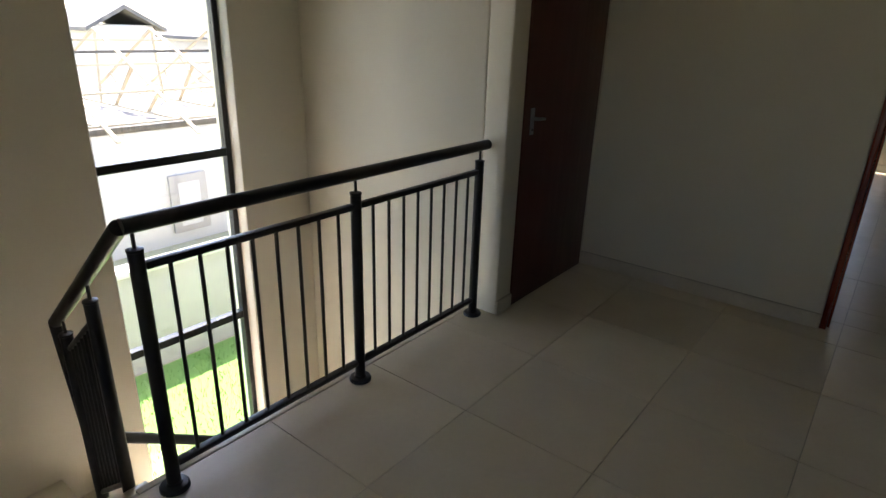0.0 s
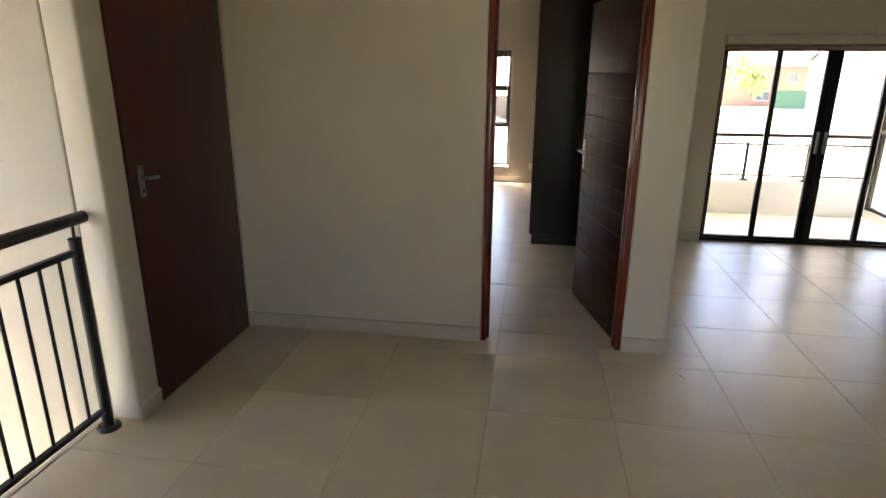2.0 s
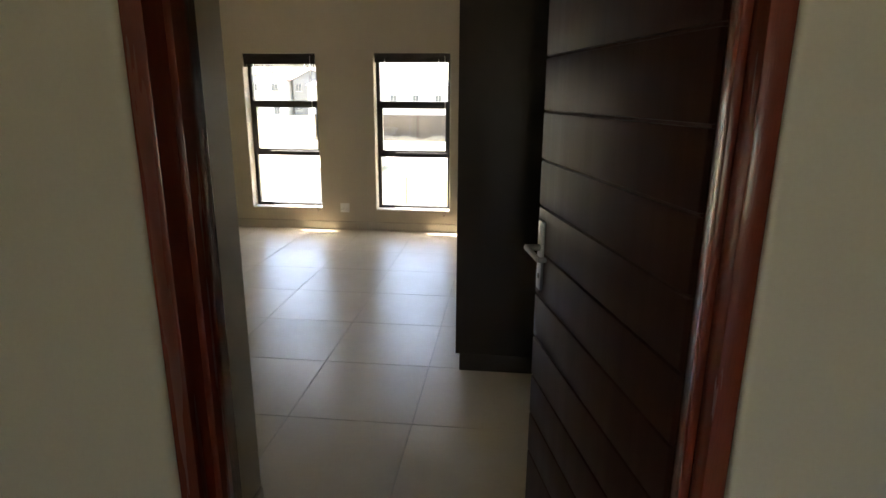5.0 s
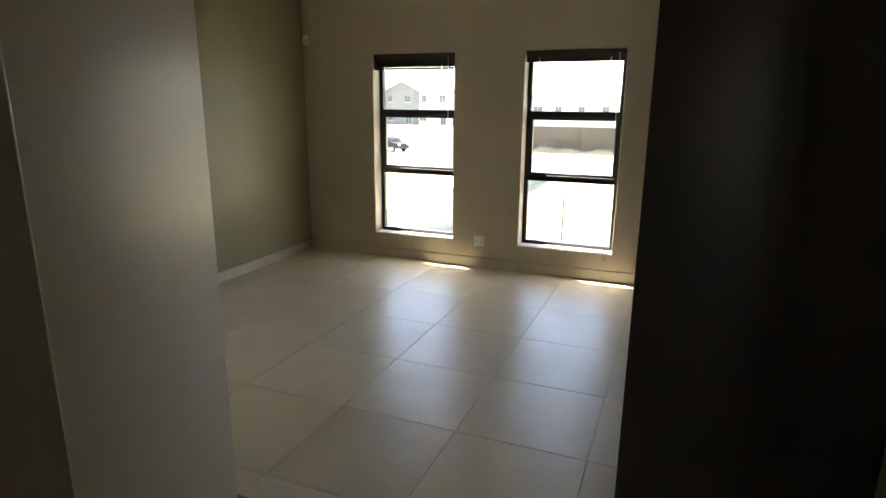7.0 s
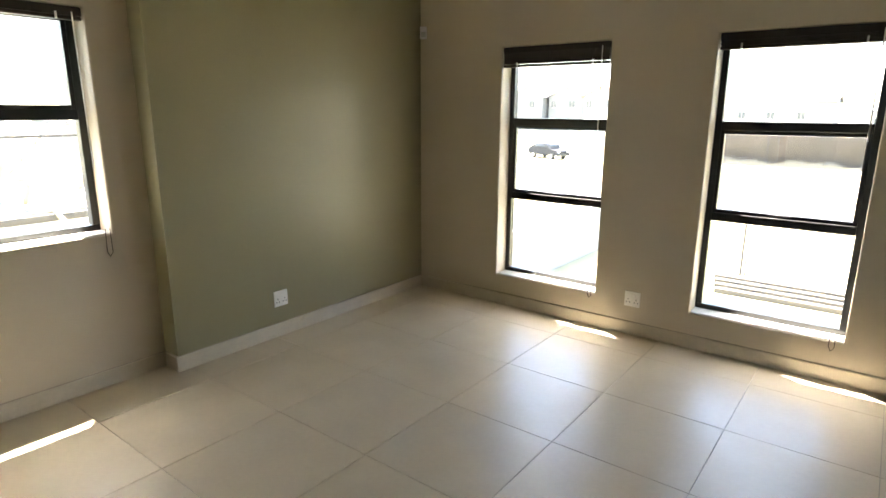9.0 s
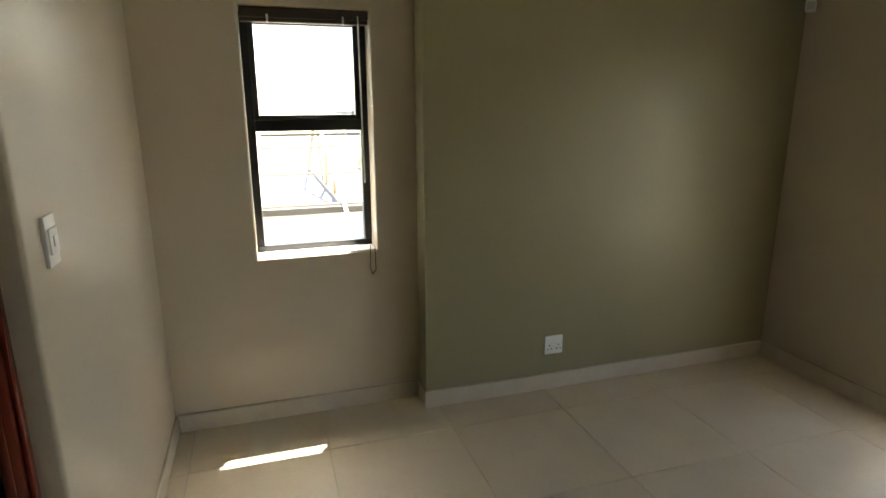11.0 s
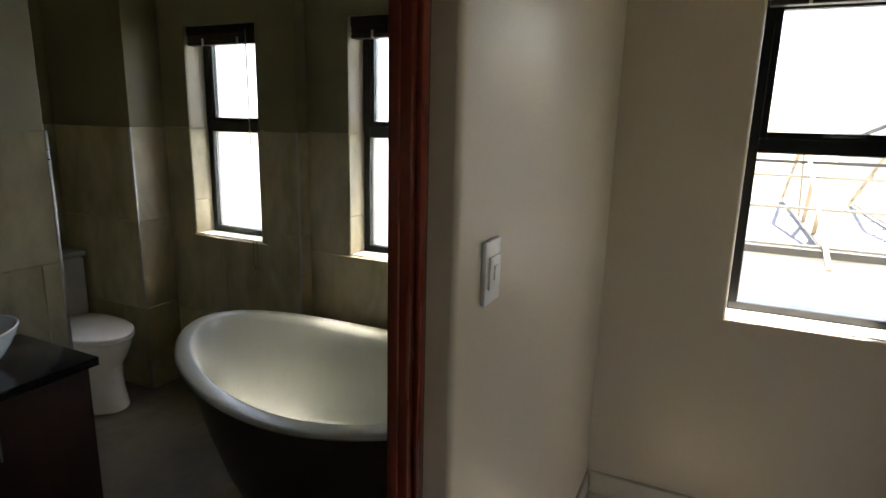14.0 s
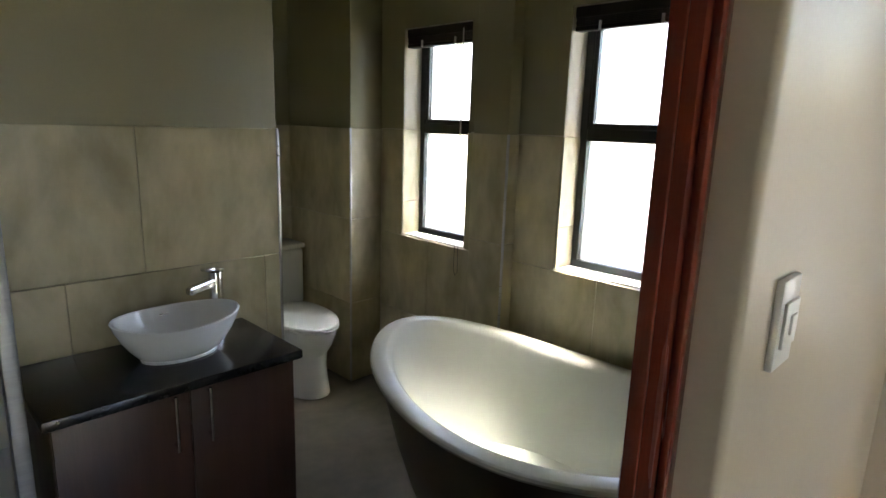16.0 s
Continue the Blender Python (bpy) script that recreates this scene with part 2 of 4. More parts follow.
# ---- plan ----
XL = -1.742      # landing's wall with the store door
YF = 3.437       # landing's wall with the bedroom door
YB = 3.60        # its bedroom side
XW = -3.50       # inner face of the outer wall with the bathroom and alcove windows
XO = -3.75
YN = 8.985       # inner face of the bedroom's window wall
YS = 2.315       # stairwell's end wall
XR = 0.66        # bedroom's wall behind the cupboards
XP = 0.846       # lounge side of that wall
XC = -3.360      # face of the olive accent wall
YC = 6.812       # its edge at the alcove
YD = 5.588       # bathroom door wall, bedroom side
YV = 3.73        # bathroom wall behind the vanity
YT = 2.62        # wall behind the toilet
XE = -3.39       # stairwell's window wall
YG = 6.055       # lounge's glazed wall
ZC = 2.70
GZ = -3.0        # garden level
DH = 2.03
TS = 1.43        # top of the bathroom's wall tiles


def abox(axis, u0, u1, c0, c1, z0, z1, bevel=0.003, seg=1):
    """A box given along a wall (u), across it (c) and in height."""
    u0, u1 = min(u0, u1), max(u0, u1)
    c0, c1 = min(c0, c1), max(c0, c1)
    if axis == 'x':
        return boxed(u0, c0, z0, u1, c1, z1, bevel, seg)
    return boxed(c0, u0, z0, c1, u1, z1, bevel, seg)


def atube(axis, a, b, r, seg=10):
    """A bar between two points given as (u, c, z)."""
    if axis == 'y':
        a, b = (a[1], a[0], a[2]), (b[1], b[0], b[2])
    return tube(a, b, r, None, seg)


# floors, ceiling, roof
floor_landing = slab("floor_landing", -1.93, -3.0, -0.30, 6.5, YB, -0.004, GROUT, "cream porcelain tiled landing floor", "floor")
floor_lounge = slab("floor_lounge", XP, YB, -0.30, 6.5, YG + 0.15, -0.004, GROUT, "cream porcelain tiled lounge floor", "floor")
floor_bedroom = slab("floor_bedroom", XO, YB, -0.30, XP, YN + 0.25, -0.004, GROUT, "cream porcelain tiled bedroom floor", "floor")
slab("floor_toilet", XW, YT, -0.0035, -2.42, YV, 0.002, STONE_FLOOR, "grey-olive stone tiled floor by the toilet", "floor")
slab("floor_bathroom", XW, YV, -0.0035, -1.27, YD - 0.06, 0.002, STONE_FLOOR, "grey-olive stone tiled bathroom floor", "floor")
slab("ceiling", XO, -3.0, ZC, 6.5, YN + 0.2, ZC + 0.1, WHITE, "plain white painted plaster ceiling", "ceiling")
slab("roof_main", -4.120, -3.4, ZC + 0.1, 1.1, 9.33, ZC + 0.3, WHITE, "flat white roof slab with eaves", "roof")
slab("roof_lounge", 1.1, -3.4, ZC + 0.1, 7.1, YG + 0.42, ZC + 0.3, WHITE, "flat white roof slab over the lounge", "roof")
slab("eaves_west", -4.120, -3.4, ZC - 0.02, XO, 9.33, ZC + 0.1, WHITE, "white painted boxed eaves", "eaves")
slab("eaves_north", XO, YN + 0.25, ZC - 0.02, 1.1, 9.33, ZC + 0.1, WHITE, "white painted boxed eaves", "eaves")

# landing, stairwell, lounge
wall("wall_landing_front", 'x', YF, YB, XL - 0.15, XP, 0, ZC, CREAM, [(-0.24, 0.60, -1, DH + 0.05)], label="cream painted plaster wall with the bedroom doorway")
wall("wall_landing_left", 'y', XL - 0.15, XL, YS, YF, 0, ZC, CREAM, [(2.470, 3.405, -1, DH + 0.02)], label="cream painted plaster wall with the store door")
wall("wall_stair_end", 'x', YS, YS + 0.15, XE - 0.25, XL - 0.15, GZ, ZC, CREAM, label="cream painted stairwell end wall")
wall("wall_stair_window", 'y', XE - 0.25, XE, -0.60, YS, GZ, ZC, CREAM, [(0.93, 1.785, -2.6, 2.35)], label="cream stairwell wall with a tall window")
wall("wall_stair_side", 'x', -0.75, -0.60, XE - 0.25, -1.93, GZ, ZC, CREAM, label="cream painted stairwell side wall")
wall("wall_landing_back", 'y', -1.93, -1.78, -3.0, -0.60, GZ, ZC, CREAM, label="plain cream landing wall")
wall("wall_under_landing", 'y', -1.93, -1.83, -0.60, YS, GZ, -0.30, CREAM, label="cream painted wall under the landing")
# the south wall's opening is assumed and unseen, only there for the fill lamp
wall("wall_south", 'x', -3.2, -3.0, -1.93, 6.7, 0, ZC, CREAM, [(0.25, 1.15, 0.9, 2.1)], label="plain cream closing wall with an assumed, unseen opening for fill light")
wall("wall_east", 'y', 6.5, 6.7, -3.0, YG + 0.15, 0, ZC, CREAM, label="plain cream lounge wall")
wall("wall_lounge_front", 'x', YG, YG + 0.15, XP, 6.5, 0, ZC, CREAM, [(1.70, 3.63, -1, 1.88)], label="cream lounge wall with glazed folding doors")
slab("floor_stairwell", XE, -0.60, GZ - 0.1, -1.83, YS, GZ, GROUT, "tiled floor at the foot of the stair", "floor")
# bedroom, passage, bathroom
wall("wall_lounge_left", 'y', XR, XP, YB, YN + 0.25, 0, ZC, CREAM, label="cream painted wall between lounge and bedroom")
W1, W2 = (-2.605, -1.797), (-1.163, -0.348)
wall("wall_bedroom_windows", 'x', YN, YN + 0.25, XO, XR, 0, ZC, TAUPE, [(*W1, 0.233, 1.908), (*W2, 0.233, 1.908)], label="taupe painted bedroom wall with two tall windows")
B1, B2, A1 = (3.41, 3.88), (4.41, 4.90), (6.024, 6.592)
wall("wall_west", 'y', XO, XW, YS + 0.15, YC, 0, ZC, TAUPE, [(*B1, 0.862, 1.935), (*B2, 0.862, 1.935), (*A1, 0.827, 1.95)], label="taupe painted outer wall with narrow windows")
wall("wall_bedroom_accent", 'y', XO, XC, YC, YN, 0, ZC, OLIVE, bevel=0.003, label="olive painted accent wall")
wall("wall_accent_return", 'x', YC - 0.012, YC, XW - 0.05, XC, 0, ZC, OLIVE, bevel=0, label="olive painted return at the edge of the accent wall")
wall("wall_bath_door", 'x', YD - 0.125, YD, XW, -1.163, 0, ZC, TAUPE, [(-2.085, -1.162, -1, DH + 0.05)], bevel=0.012, label="taupe wall beside the bathroom doorway")
wall("wall_passage", 'y', -0.70, -0.595, YB, 4.46, 0, ZC, TAUPE, bevel=0.006, label="taupe painted passage wall by the bedroom door")
wall("wall_passage_return", 'x', 4.31, 4.46, -0.97, -0.70, 0, ZC, TAUPE, bevel=0, label="taupe painted passage return wall")
tagged(part("wall_passage_corner", prism([(-0.85, 4.46), (-1.163, 5.34), (-1.276, 5.30), (-0.963, 4.42)], 0, ZC, 0.006), TAUPE), "taupe painted wall set at a slant beside the passage", "wall", kind="structure")
wall("wall_vanity", 'x', YV - 0.15, YV, -2.57, -0.70, 0, ZC, OLIVE, bevel=0.004, label="olive painted bathroom wall behind the vanity")
wall("wall_toilet_side", 'y', -2.57, -2.42, YT, YV - 0.15, 0, ZC, OLIVE, bevel=0, label="olive painted wall beside the toilet")
wall("wall_toilet_back", 'x', YT - 0.12, YT, XW, -2.42, 0, ZC, OLIVE, bevel=0, label="olive painted wall behind the toilet")
wall("wall_bath_lining", 'y', XW, XW + 0.004, YT, YD - 0.125, TS + 0.004, ZC, OLIVE, [(*B1, 0.5, 1.935), (*B2, 0.5, 1.935)], bevel=0, label="olive paint on the bathroom's outer wall")
wall("duct_toilet", 'x', YT, 3.23, XW + 0.004, -3.285, 0, ZC, OLIVE, bevel=0.004, label="boxed-in duct in the bathroom corner")
wall("duct_bath", 'x', 3.98, 4.18, XW + 0.004, -3.42, 0, ZC, OLIVE, bevel=0.004, label="boxed-in pipe duct between the bathroom windows")


# skirtings
def skirting(axis, c, side, a0, a1, material=SKIRT):
    bm = abox(axis, a0, a1, c, c + 0.011 * side, 0.0, 0.088, 0.002)
    tagged(part("baseboard", bm, material), "cream tile skirting along the wall", "baseboard", kind="structure")
    # shadow line on top of the skirting, put in as a grout-coloured strip
    bm = abox(axis, a0, a1, c, c + 0.006 * side, 0.0885, 0.0925, 0.0)
    tagged(part("trim", bm, GROUT), "darker strip painted as the shadow line above the skirting", "trim", kind="structure")


skirting('x', YF, -1, XL + 0.012, -0.241)
skirting('x', YF, -1, 0.601, XP + 0.010)
skirting('y', XL, 1, YS, 2.469)
skirting('y', XL, 1, 3.406, YF)
skirting('y', XP, 1, YF, YG)
skirting('x', YG, -1, XP + 0.012, 1.695)
skirting('x', YG, -1, 3.635, 6.5)
skirting('x', YN, -1, XC + 0.015, 0.02)
skirting('y', XC, 1, YC - 0.023, YN - 0.012)
skirting('x', YC - 0.012, -1, XW + 0.012, XC)
skirting('y', XW, 1, YD + 0.012, YC - 0.024)
skirting('x', YD, 1, XW + 0.012, -2.11)
tagged(part("baseboard", prism([(-0.849, 4.461), (-1.162, 5.341), (-1.152, 5.345), (-0.839, 4.465)], 0, 0.088, 0.002), SKIRT), "cream tile skirting along the wall", "baseboard", kind="structure")
skirting('y', -0.595, 1, YB, 4.448)


# windows
def window(name, axis, c, out, a0, a1, z0, z1, transoms, label, glass=GLASS, deep=0.13, sill=True, sashes=()):
    """A black aluminium window set deep into its opening; out is the way outdoors across the wall."""
    w = thing(name, label, "window", kind="structure")
    f0, f1 = c + out * deep, c + out * (deep + 0.055)
    t = 0.036
    frame_parts = [(a0, a0 + t, z0 + t, z1 - t), (a1 - t, a1, z0 + t, z1 - t), (a0, a1, z0, z0 + t), (a0, a1, z1 - t, z1)]
    bm = bmesh.new()
    for u0, u1, v0, v1 in frame_parts:
        b = abox(axis, u0, u1, f0, f1, v0, v1, 0.003)
        tmp = bpy.data.meshes.new("t")
        b.to_mesh(tmp)
        b.free()
        bm.from_mesh(tmp)
        bpy.data.meshes.remove(tmp)
    part("window_frame", bm, ALU, w)
    zs = [z0 + t, *transoms, z1 - t]
    for z in transoms:
        part("transom", abox(axis, a0 + t, a1 - t, f0 - out * 0.004, f1, z - 0.026, z + 0.026, 0.003), ALU, w)
    for i in range(len(zs) - 1):
        lo = zs[i] + (0.026 if i else 0)
        hi = zs[i + 1] - (0.026 if i < len(zs) - 2 else 0)
        u0, u1 = a0 + t, a1 - t
        if i in sashes:
            s = 0.022
            for k, (p, q, v0, v1) in enumerate(((u0, u0 + s, lo, hi), (u1 - s, u1, lo, hi), (u0 + s, u1 - s, lo, lo + s), (u0 + s, u1 - s, hi - s, hi))):
                part("sash_bar", abox(axis, p, q, f0 + out * 0.004, f1 - out * 0.008, v0, v1, 0.002), ALU, w)
            u0, u1, lo, hi = u0 + s, u1 - s, lo + s, hi - s
            stay = part("window_stay", abox(axis, (u0 + u1) / 2 - 0.06, (u0 + u1) / 2 + 0.06, f0 - out * 0.010, f0 - out * 0.001, lo - 0.012, lo - 0.002, 0.002), ALU, w)
        pane = part("pane", abox(axis, u0, u1, (f0 + f1) / 2 - 0.002, (f0 + f1) / 2 + 0.002, lo, hi, 0.0), glass, w, smooth=False)
        pane.visible_shadow = glass is FROST
    if sill:
        part("window_sill", abox(axis, a0 + 0.001, a1 - 0.001, c + out * 0.012, f0, z0, z0 + 0.006, 0.002), WHITE, w, "white painted plaster sill")
    return w


def blind(axis, c, out, a0, a1, z1, label, drop=0.075, cord=0.55):
    """A dark Venetian blind drawn up to the head of a window, with cords and a tilt wand."""
    b = thing("venetian_blind", label, "blind", "drawn-up window blinds")
    k0, k1 = c + out * 0.006, c + out * 0.056
    part("headrail", abox(axis, a0 + 0.006, a1 - 0.006, k0, k1, z1 - 0.045, z1 - 0.003, 0.004), BLIND, b)
    for i in range(int(drop / 0.006)):
        z = z1 - 0.0455 - i * 0.006
        off = 0.003 * math.sin(i * 2.1)
        part("slat", abox(axis, a0 + 0.010 + off, a1 - 0.010 + off, k0 + out * 0.004, k1 - out * 0.006, z - 0.0056, z, 0.001), BLIND, b)
    zb = z1 - 0.046 - drop
    part("bottom_rail", abox(axis, a0 + 0.008, a1 - 0.008, k0 + out * 0.002, k1 - out * 0.004, zb - 0.018, zb, 0.003), BLIND, b)
    for u in (a0 + 0.12, a1 - 0.12):
        part("ladder_clip", abox(axis, u - 0.005, u + 0.005, k0 - out * 0.003, k0 + out * 0.004, zb - 0.020, zb + 0.014, 0.001), PLASTIC, b)
    part("tilt_wand", atube(axis, (a1 - 0.055, k0 - out * 0.012, z1 - 0.03), (a1 - 0.05, k0 - out * 0.016, z1 - 0.03 - cord), 0.0035), PLASTIC, b)
    return b


def cord_loop(axis, c, side, u, z0, z1):
    """The end of a blind's cord hanging below the sill."""
    bm = bmesh.new()
    pts = [(u - 0.012, z1), (u - 0.016, z0 + 0.03), (u - 0.004, z0), (u + 0.012, z0 + 0.02), (u + 0.010, z1)]
    for (p, q), (r, s) in zip(pts, pts[1:]):
        a, b = (p, c + side * 0.008, q), (r, c + side * 0.008, s)
        if axis == 'y':
            a, b = (a[1], a[0], a[2]), (b[1], b[0], b[2])
        bm_tube(bm, a, b, 0.002, None, 6)
    tagged(part("blind_cord", bm, BLIND), "thin dark blind cord hanging below the sill", "cord", "blind cords")


window("window_1", 'x', YN, 1, *W1, 0.233, 1.908, (0.84, 1.39), "tall black aluminium window of three panes", sashes=(1,))
window("window_2", 'x', YN, 1, *W2, 0.233, 1.908, (0.84, 1.39), "tall black aluminium window of three panes", sashes=(1,))
window("window_3", 'y', XW, -1, *A1, 0.827, 1.95, (1.44,), "black aluminium window of two panes in the alcove", sashes=(1,))
window("window_4", 'y', XW, -1, *B1, 0.862, 1.935, (1.44,), "black aluminium bathroom window with frosted panes", FROST, deep=0.115, sashes=(1,))
window("window_5", 'y', XW, -1, *B2, 0.862, 1.935, (1.44,), "black aluminium bathroom window with frosted panes", FROST, deep=0.115, sashes=(1,))
window("window_6", 'y', XE, -1, 0.93, 1.785, -2.6, 2.35, (-1.55, -0.37, 0.79), "tall black aluminium stairwell window", deep=0.10)
blind('x', YN, 1, *W1, 1.908, "dark drawn-up Venetian blind in a bedroom window")
blind('x', YN, 1, *W2, 1.908, "dark drawn-up Venetian blind in a bedroom window", drop=0.03)
blind('y', XW, -1, *A1, 1.95, "dark drawn-up Venetian blind in the alcove window", drop=0.0, cord=0.75)
blind('y', XW, -1, *B1, 1.935, "dark drawn-up Venetian blind over a frosted window", drop=0.03)
blind('y', XW, -1, *B2, 1.935, "dark drawn-up Venetian blind over a frosted window", drop=0.03)
cord_loop('x', YN, -1, -1.83, 0.20, 0.29)
cord_loop('x', YN, -1, -0.40, 0.18, 0.29)
cord_loop('y', XW, 1, 6.57, 0.71, 0.86)
cord_loop('y', XW, 1, 3.83, 0.72, 0.87)

# folding glazed doors to the balcony
gd = thing("door_3", "black aluminium folding doors with clear glass", "door", kind="structure")
part("door_frame", abox('x', 1.70, 3.63, YG + 0.05, YG + 0.12, 1.83, 1.88), ALU, gd)
part("door_track", abox('x', 1.70, 3.63, YG + 0.04, YG + 0.13, 0.0, 0.022), ALU, gd)
for u in (1.70, 3.60):
    part("jamb", abox('x', u, u + 0.03, YG + 0.05, YG + 0.12, 0.022, 1.83), ALU, gd)
for i in range(4):
    u0 = 1.73 + i * 0.4675
    st0, st1 = (0.022, 0.065) if i in (1,) else (0.022, 0.022)
    if i == 2:
        st0 = 0.065
    leaf = part("door_leaf", abox('x', u0, u0 + st0, YG + 0.06, YG + 0.10, 0.024, 1.828), ALU, gd)
    part("stile", abox('x', u0 + 0.4655 - st1, u0 + 0.4655, YG + 0.06, YG + 0.10, 0.024, 1.828), ALU, gd)
    part("rail", abox('x', u0 + st0, u0 + 0.4655 - st1, YG + 0.06, YG + 0.10, 0.024, 0.055), ALU, gd)
    part("rail", abox('x', u0 + st0, u0 + 0.4655 - st1, YG + 0.06, YG + 0.10, 1.79, 1.828), ALU, gd)
    pane = part("pane", abox('x', u0 + st0, u0 + 0.4655 - st1, YG + 0.078, YG + 0.082, 0.055, 1.79, 0), GLASS, gd, smooth=False)
    pane.visible_shadow = False
for u in (2.632, 2.698):
    part("door_handle", abox('x', u - 0.012, u + 0.012, YG + 0.035, YG + 0.06, 0.88, 1.08, 0.005, 2), STEEL, gd, "brushed steel pull handle")
rb = thing("roller_blind", "cream roller blind rolled up above the doors", "blind")
part("pelmet", abox('x', 1.685, 3.66, YG - 0.085, YG, 1.845, 1.925, 0.008, 2), mat("cream_blind", (0.66, 0.60, 0.50), 0.5), rb)
part("fabric_roll", atube('x', (1.70, YG - 0.035, 1.822), (3.64, YG - 0.035, 1.822), 0.026, 16), mat("beige_fabric", (0.25, 0.18, 0.13), 0.85, grain=300, bump=0.4), rb)


# doors
def lever(parent, along, p, n, flip=1, length=0.115, plate=(0.042, 0.20)):
    """A lever handle on a long plate: p on the face, n out of the face, along the door's width."""
    p, n, u = Vector(p), Vector(n), Vector(along)
    rot = Matrix((u, n, Vector((0, 0, 1)))).transposed().to_4x4()
    m = Matrix.Translation(p) @ rot
    bm = boxed(-plate[0] / 2, 0, -plate[1] * 0.62, plate[0] / 2, 0.008, plate[1] * 0.38, 0.003)
    bmesh.ops.transform(bm, matrix=m, verts=bm.verts[:])
    pl = part("handle_plate", bm, ANODISED, parent, "brushed steel handle plate")
    bm = bmesh.new()
    bm_tube(bm, (0, 0.004, 0), (0, 0.050, 0), 0.0095, None, 14)
    bm_tube(bm, (-0.004 * flip, 0.045, 0), (length * flip, 0.047, -0.004), 0.0085, 0.0075, 14)
    bm_tube(bm, (length * flip, 0.050, -0.004), (length * flip, 0.026, -0.004), 0.0078, 0.0070, 14)
    bmesh.ops.transform(bm, matrix=m, verts=bm.verts[:])
    part("lever", bm, ANODISED, pl)
    bm = tube((0, 0.006, -plate[1] * 0.42), (0, 0.0095, -plate[1] * 0.42), 0.008, None, 12)
    bmesh.ops.transform(bm, matrix=m, verts=bm.verts[:])
    part("keyhole", bm, DARKPLASTIC, pl)


# store door, closed
sd = thing("door_2", "closed plain mahogany-stained store door", "door", kind="structure")
part("door_leaf", boxed(XL - 0.038, 2.480, 0.006, XL + 0.003, 3.395, DH, 0.003), REDDOOR, sd)
part("door_frame", boxed(XL - 0.13, 2.471, 0.0, XL - 0.042, 2.515, DH + 0.018, 0.003), REDWOOD, sd)
lever(sd, (0, 1, 0), (XL + 0.003, 2.552, 1.12), (1, 0, 0), 1, 0.062, (0.034, 0.145))
# bedroom door, open into the bedroom
bd = thing("door_1", "open dark-stained wooden door with horizontal grooves", "door", kind="structure")
for u0, u1 in ((-0.239, -0.205), (0.566, 0.599)):
    part("door_frame", boxed(u0, YF + 0.004, 0, u1, YB - 0.02, DH + 0.045, 0.004), REDWOOD, bd)
part("door_stop", boxed(-0.2045, YF + 0.05, 0, -0.192, YF + 0.10, DH - 0.002, 0.002), REDWOOD, bd)
part("door_stop", boxed(0.552, YF + 0.05, 0, 0.5655, YF + 0.09, DH - 0.002, 0.002), REDWOOD, bd)
part("door_head", boxed(-0.2045, YF + 0.004, DH, 0.5655, YB - 0.02, DH + 0.045, 0.004), REDWOOD, bd)
hinge = Matrix.Translation((0.577, YB - 0.017, 0.0)) @ Matrix.Rotation(radians(104), 4, 'Z')
leaf = new("door_leaf")
leaf.parent = bd
leaf.matrix_basis = hinge
LW = 0.79
# boards of the leaf: tall plain ones below and above, narrow ones between the grooves
cuts = [0.008, 0.395, 0.53, 0.66, 0.79, 0.925, 1.06, 1.19, 1.32, 1.452, 1.592, DH - 0.004]
for z0, z1 in zip(cuts, cuts[1:]):
    part("board", boxed(0.0, -0.020, z0 + 0.0028, LW, 0.020, z1 - 0.0028, 0.004, 2), DOORWOOD, leaf)
part("core", boxed(0.004, -0.012, 0.012, LW - 0.003, 0.012, DH - 0.01, 0.0), DOORWOOD, leaf)
lever(leaf, (1, 0, 0), (LW - 0.05, 0.020, 1.078), (0, 1, 0), -1)
lever(leaf, (-1, 0, 0), (LW - 0.05, -0.020, 1.078), (0, -1, 0), 1)
# bathroom door frame
bf = thing("door_4", "mahogany bathroom door frame without a leaf in view", "door", kind="structure")
part("door_frame", boxed(-2.084, YD - 0.106, 0, -2.045, YD - 0.064, DH + 0.045, 0.006, 2), REDWOOD, bf)
part("door_stop", boxed(-2.044, YD - 0.100, 0, -2.035, YD - 0.080, DH, 0.004, 2), REDWOOD, bf)
part("bead", boxed(-2.084, YD - 0.063, 0, -2.056, YD - 0.052, DH + 0.045, 0.005, 2), REDWOOD, bf)
part("door_head", boxed(-2.044, YD - 0.106, DH, -1.31, YD - 0.064, DH + 0.045, 0.006), REDWOOD, bf)
part("door_frame", boxed(-1.34, 5.21, 0, -1.268, 5.30, DH + 0.045, 0.006), REDWOOD, bf)
part("strike_plate", boxed(-2.0448, YD - 0.104, 0.95, -2.0435, YD - 0.101, 1.07, 0.0), STEEL, bf)
# ---- stair and railings ----
def post(parent, x, y, top, foot=0.0, r=0.024):
    p = part("post", tube((x, y, foot), (x, y, top), r, None, 20), BLACK, parent)
    part("cap", lathe([(r, top), (r + 0.002, top + 0.002), (r + 0.002, top + 0.010), (r * 0.5, top + 0.014)], 20, x, y), BLACK, p)
    part("pin", tube((x, y, top + 0.01), (x, y, top + 0.085), 0.0065, None, 10), BLACK, p)
    part("base_flange", lathe([(0.052, foot), (0.052, foot + 0.010), (0.046, foot + 0.018), (0.028, foot + 0.021), (0.027, foot + 0.03)], 24, x, y), BLACK, p)


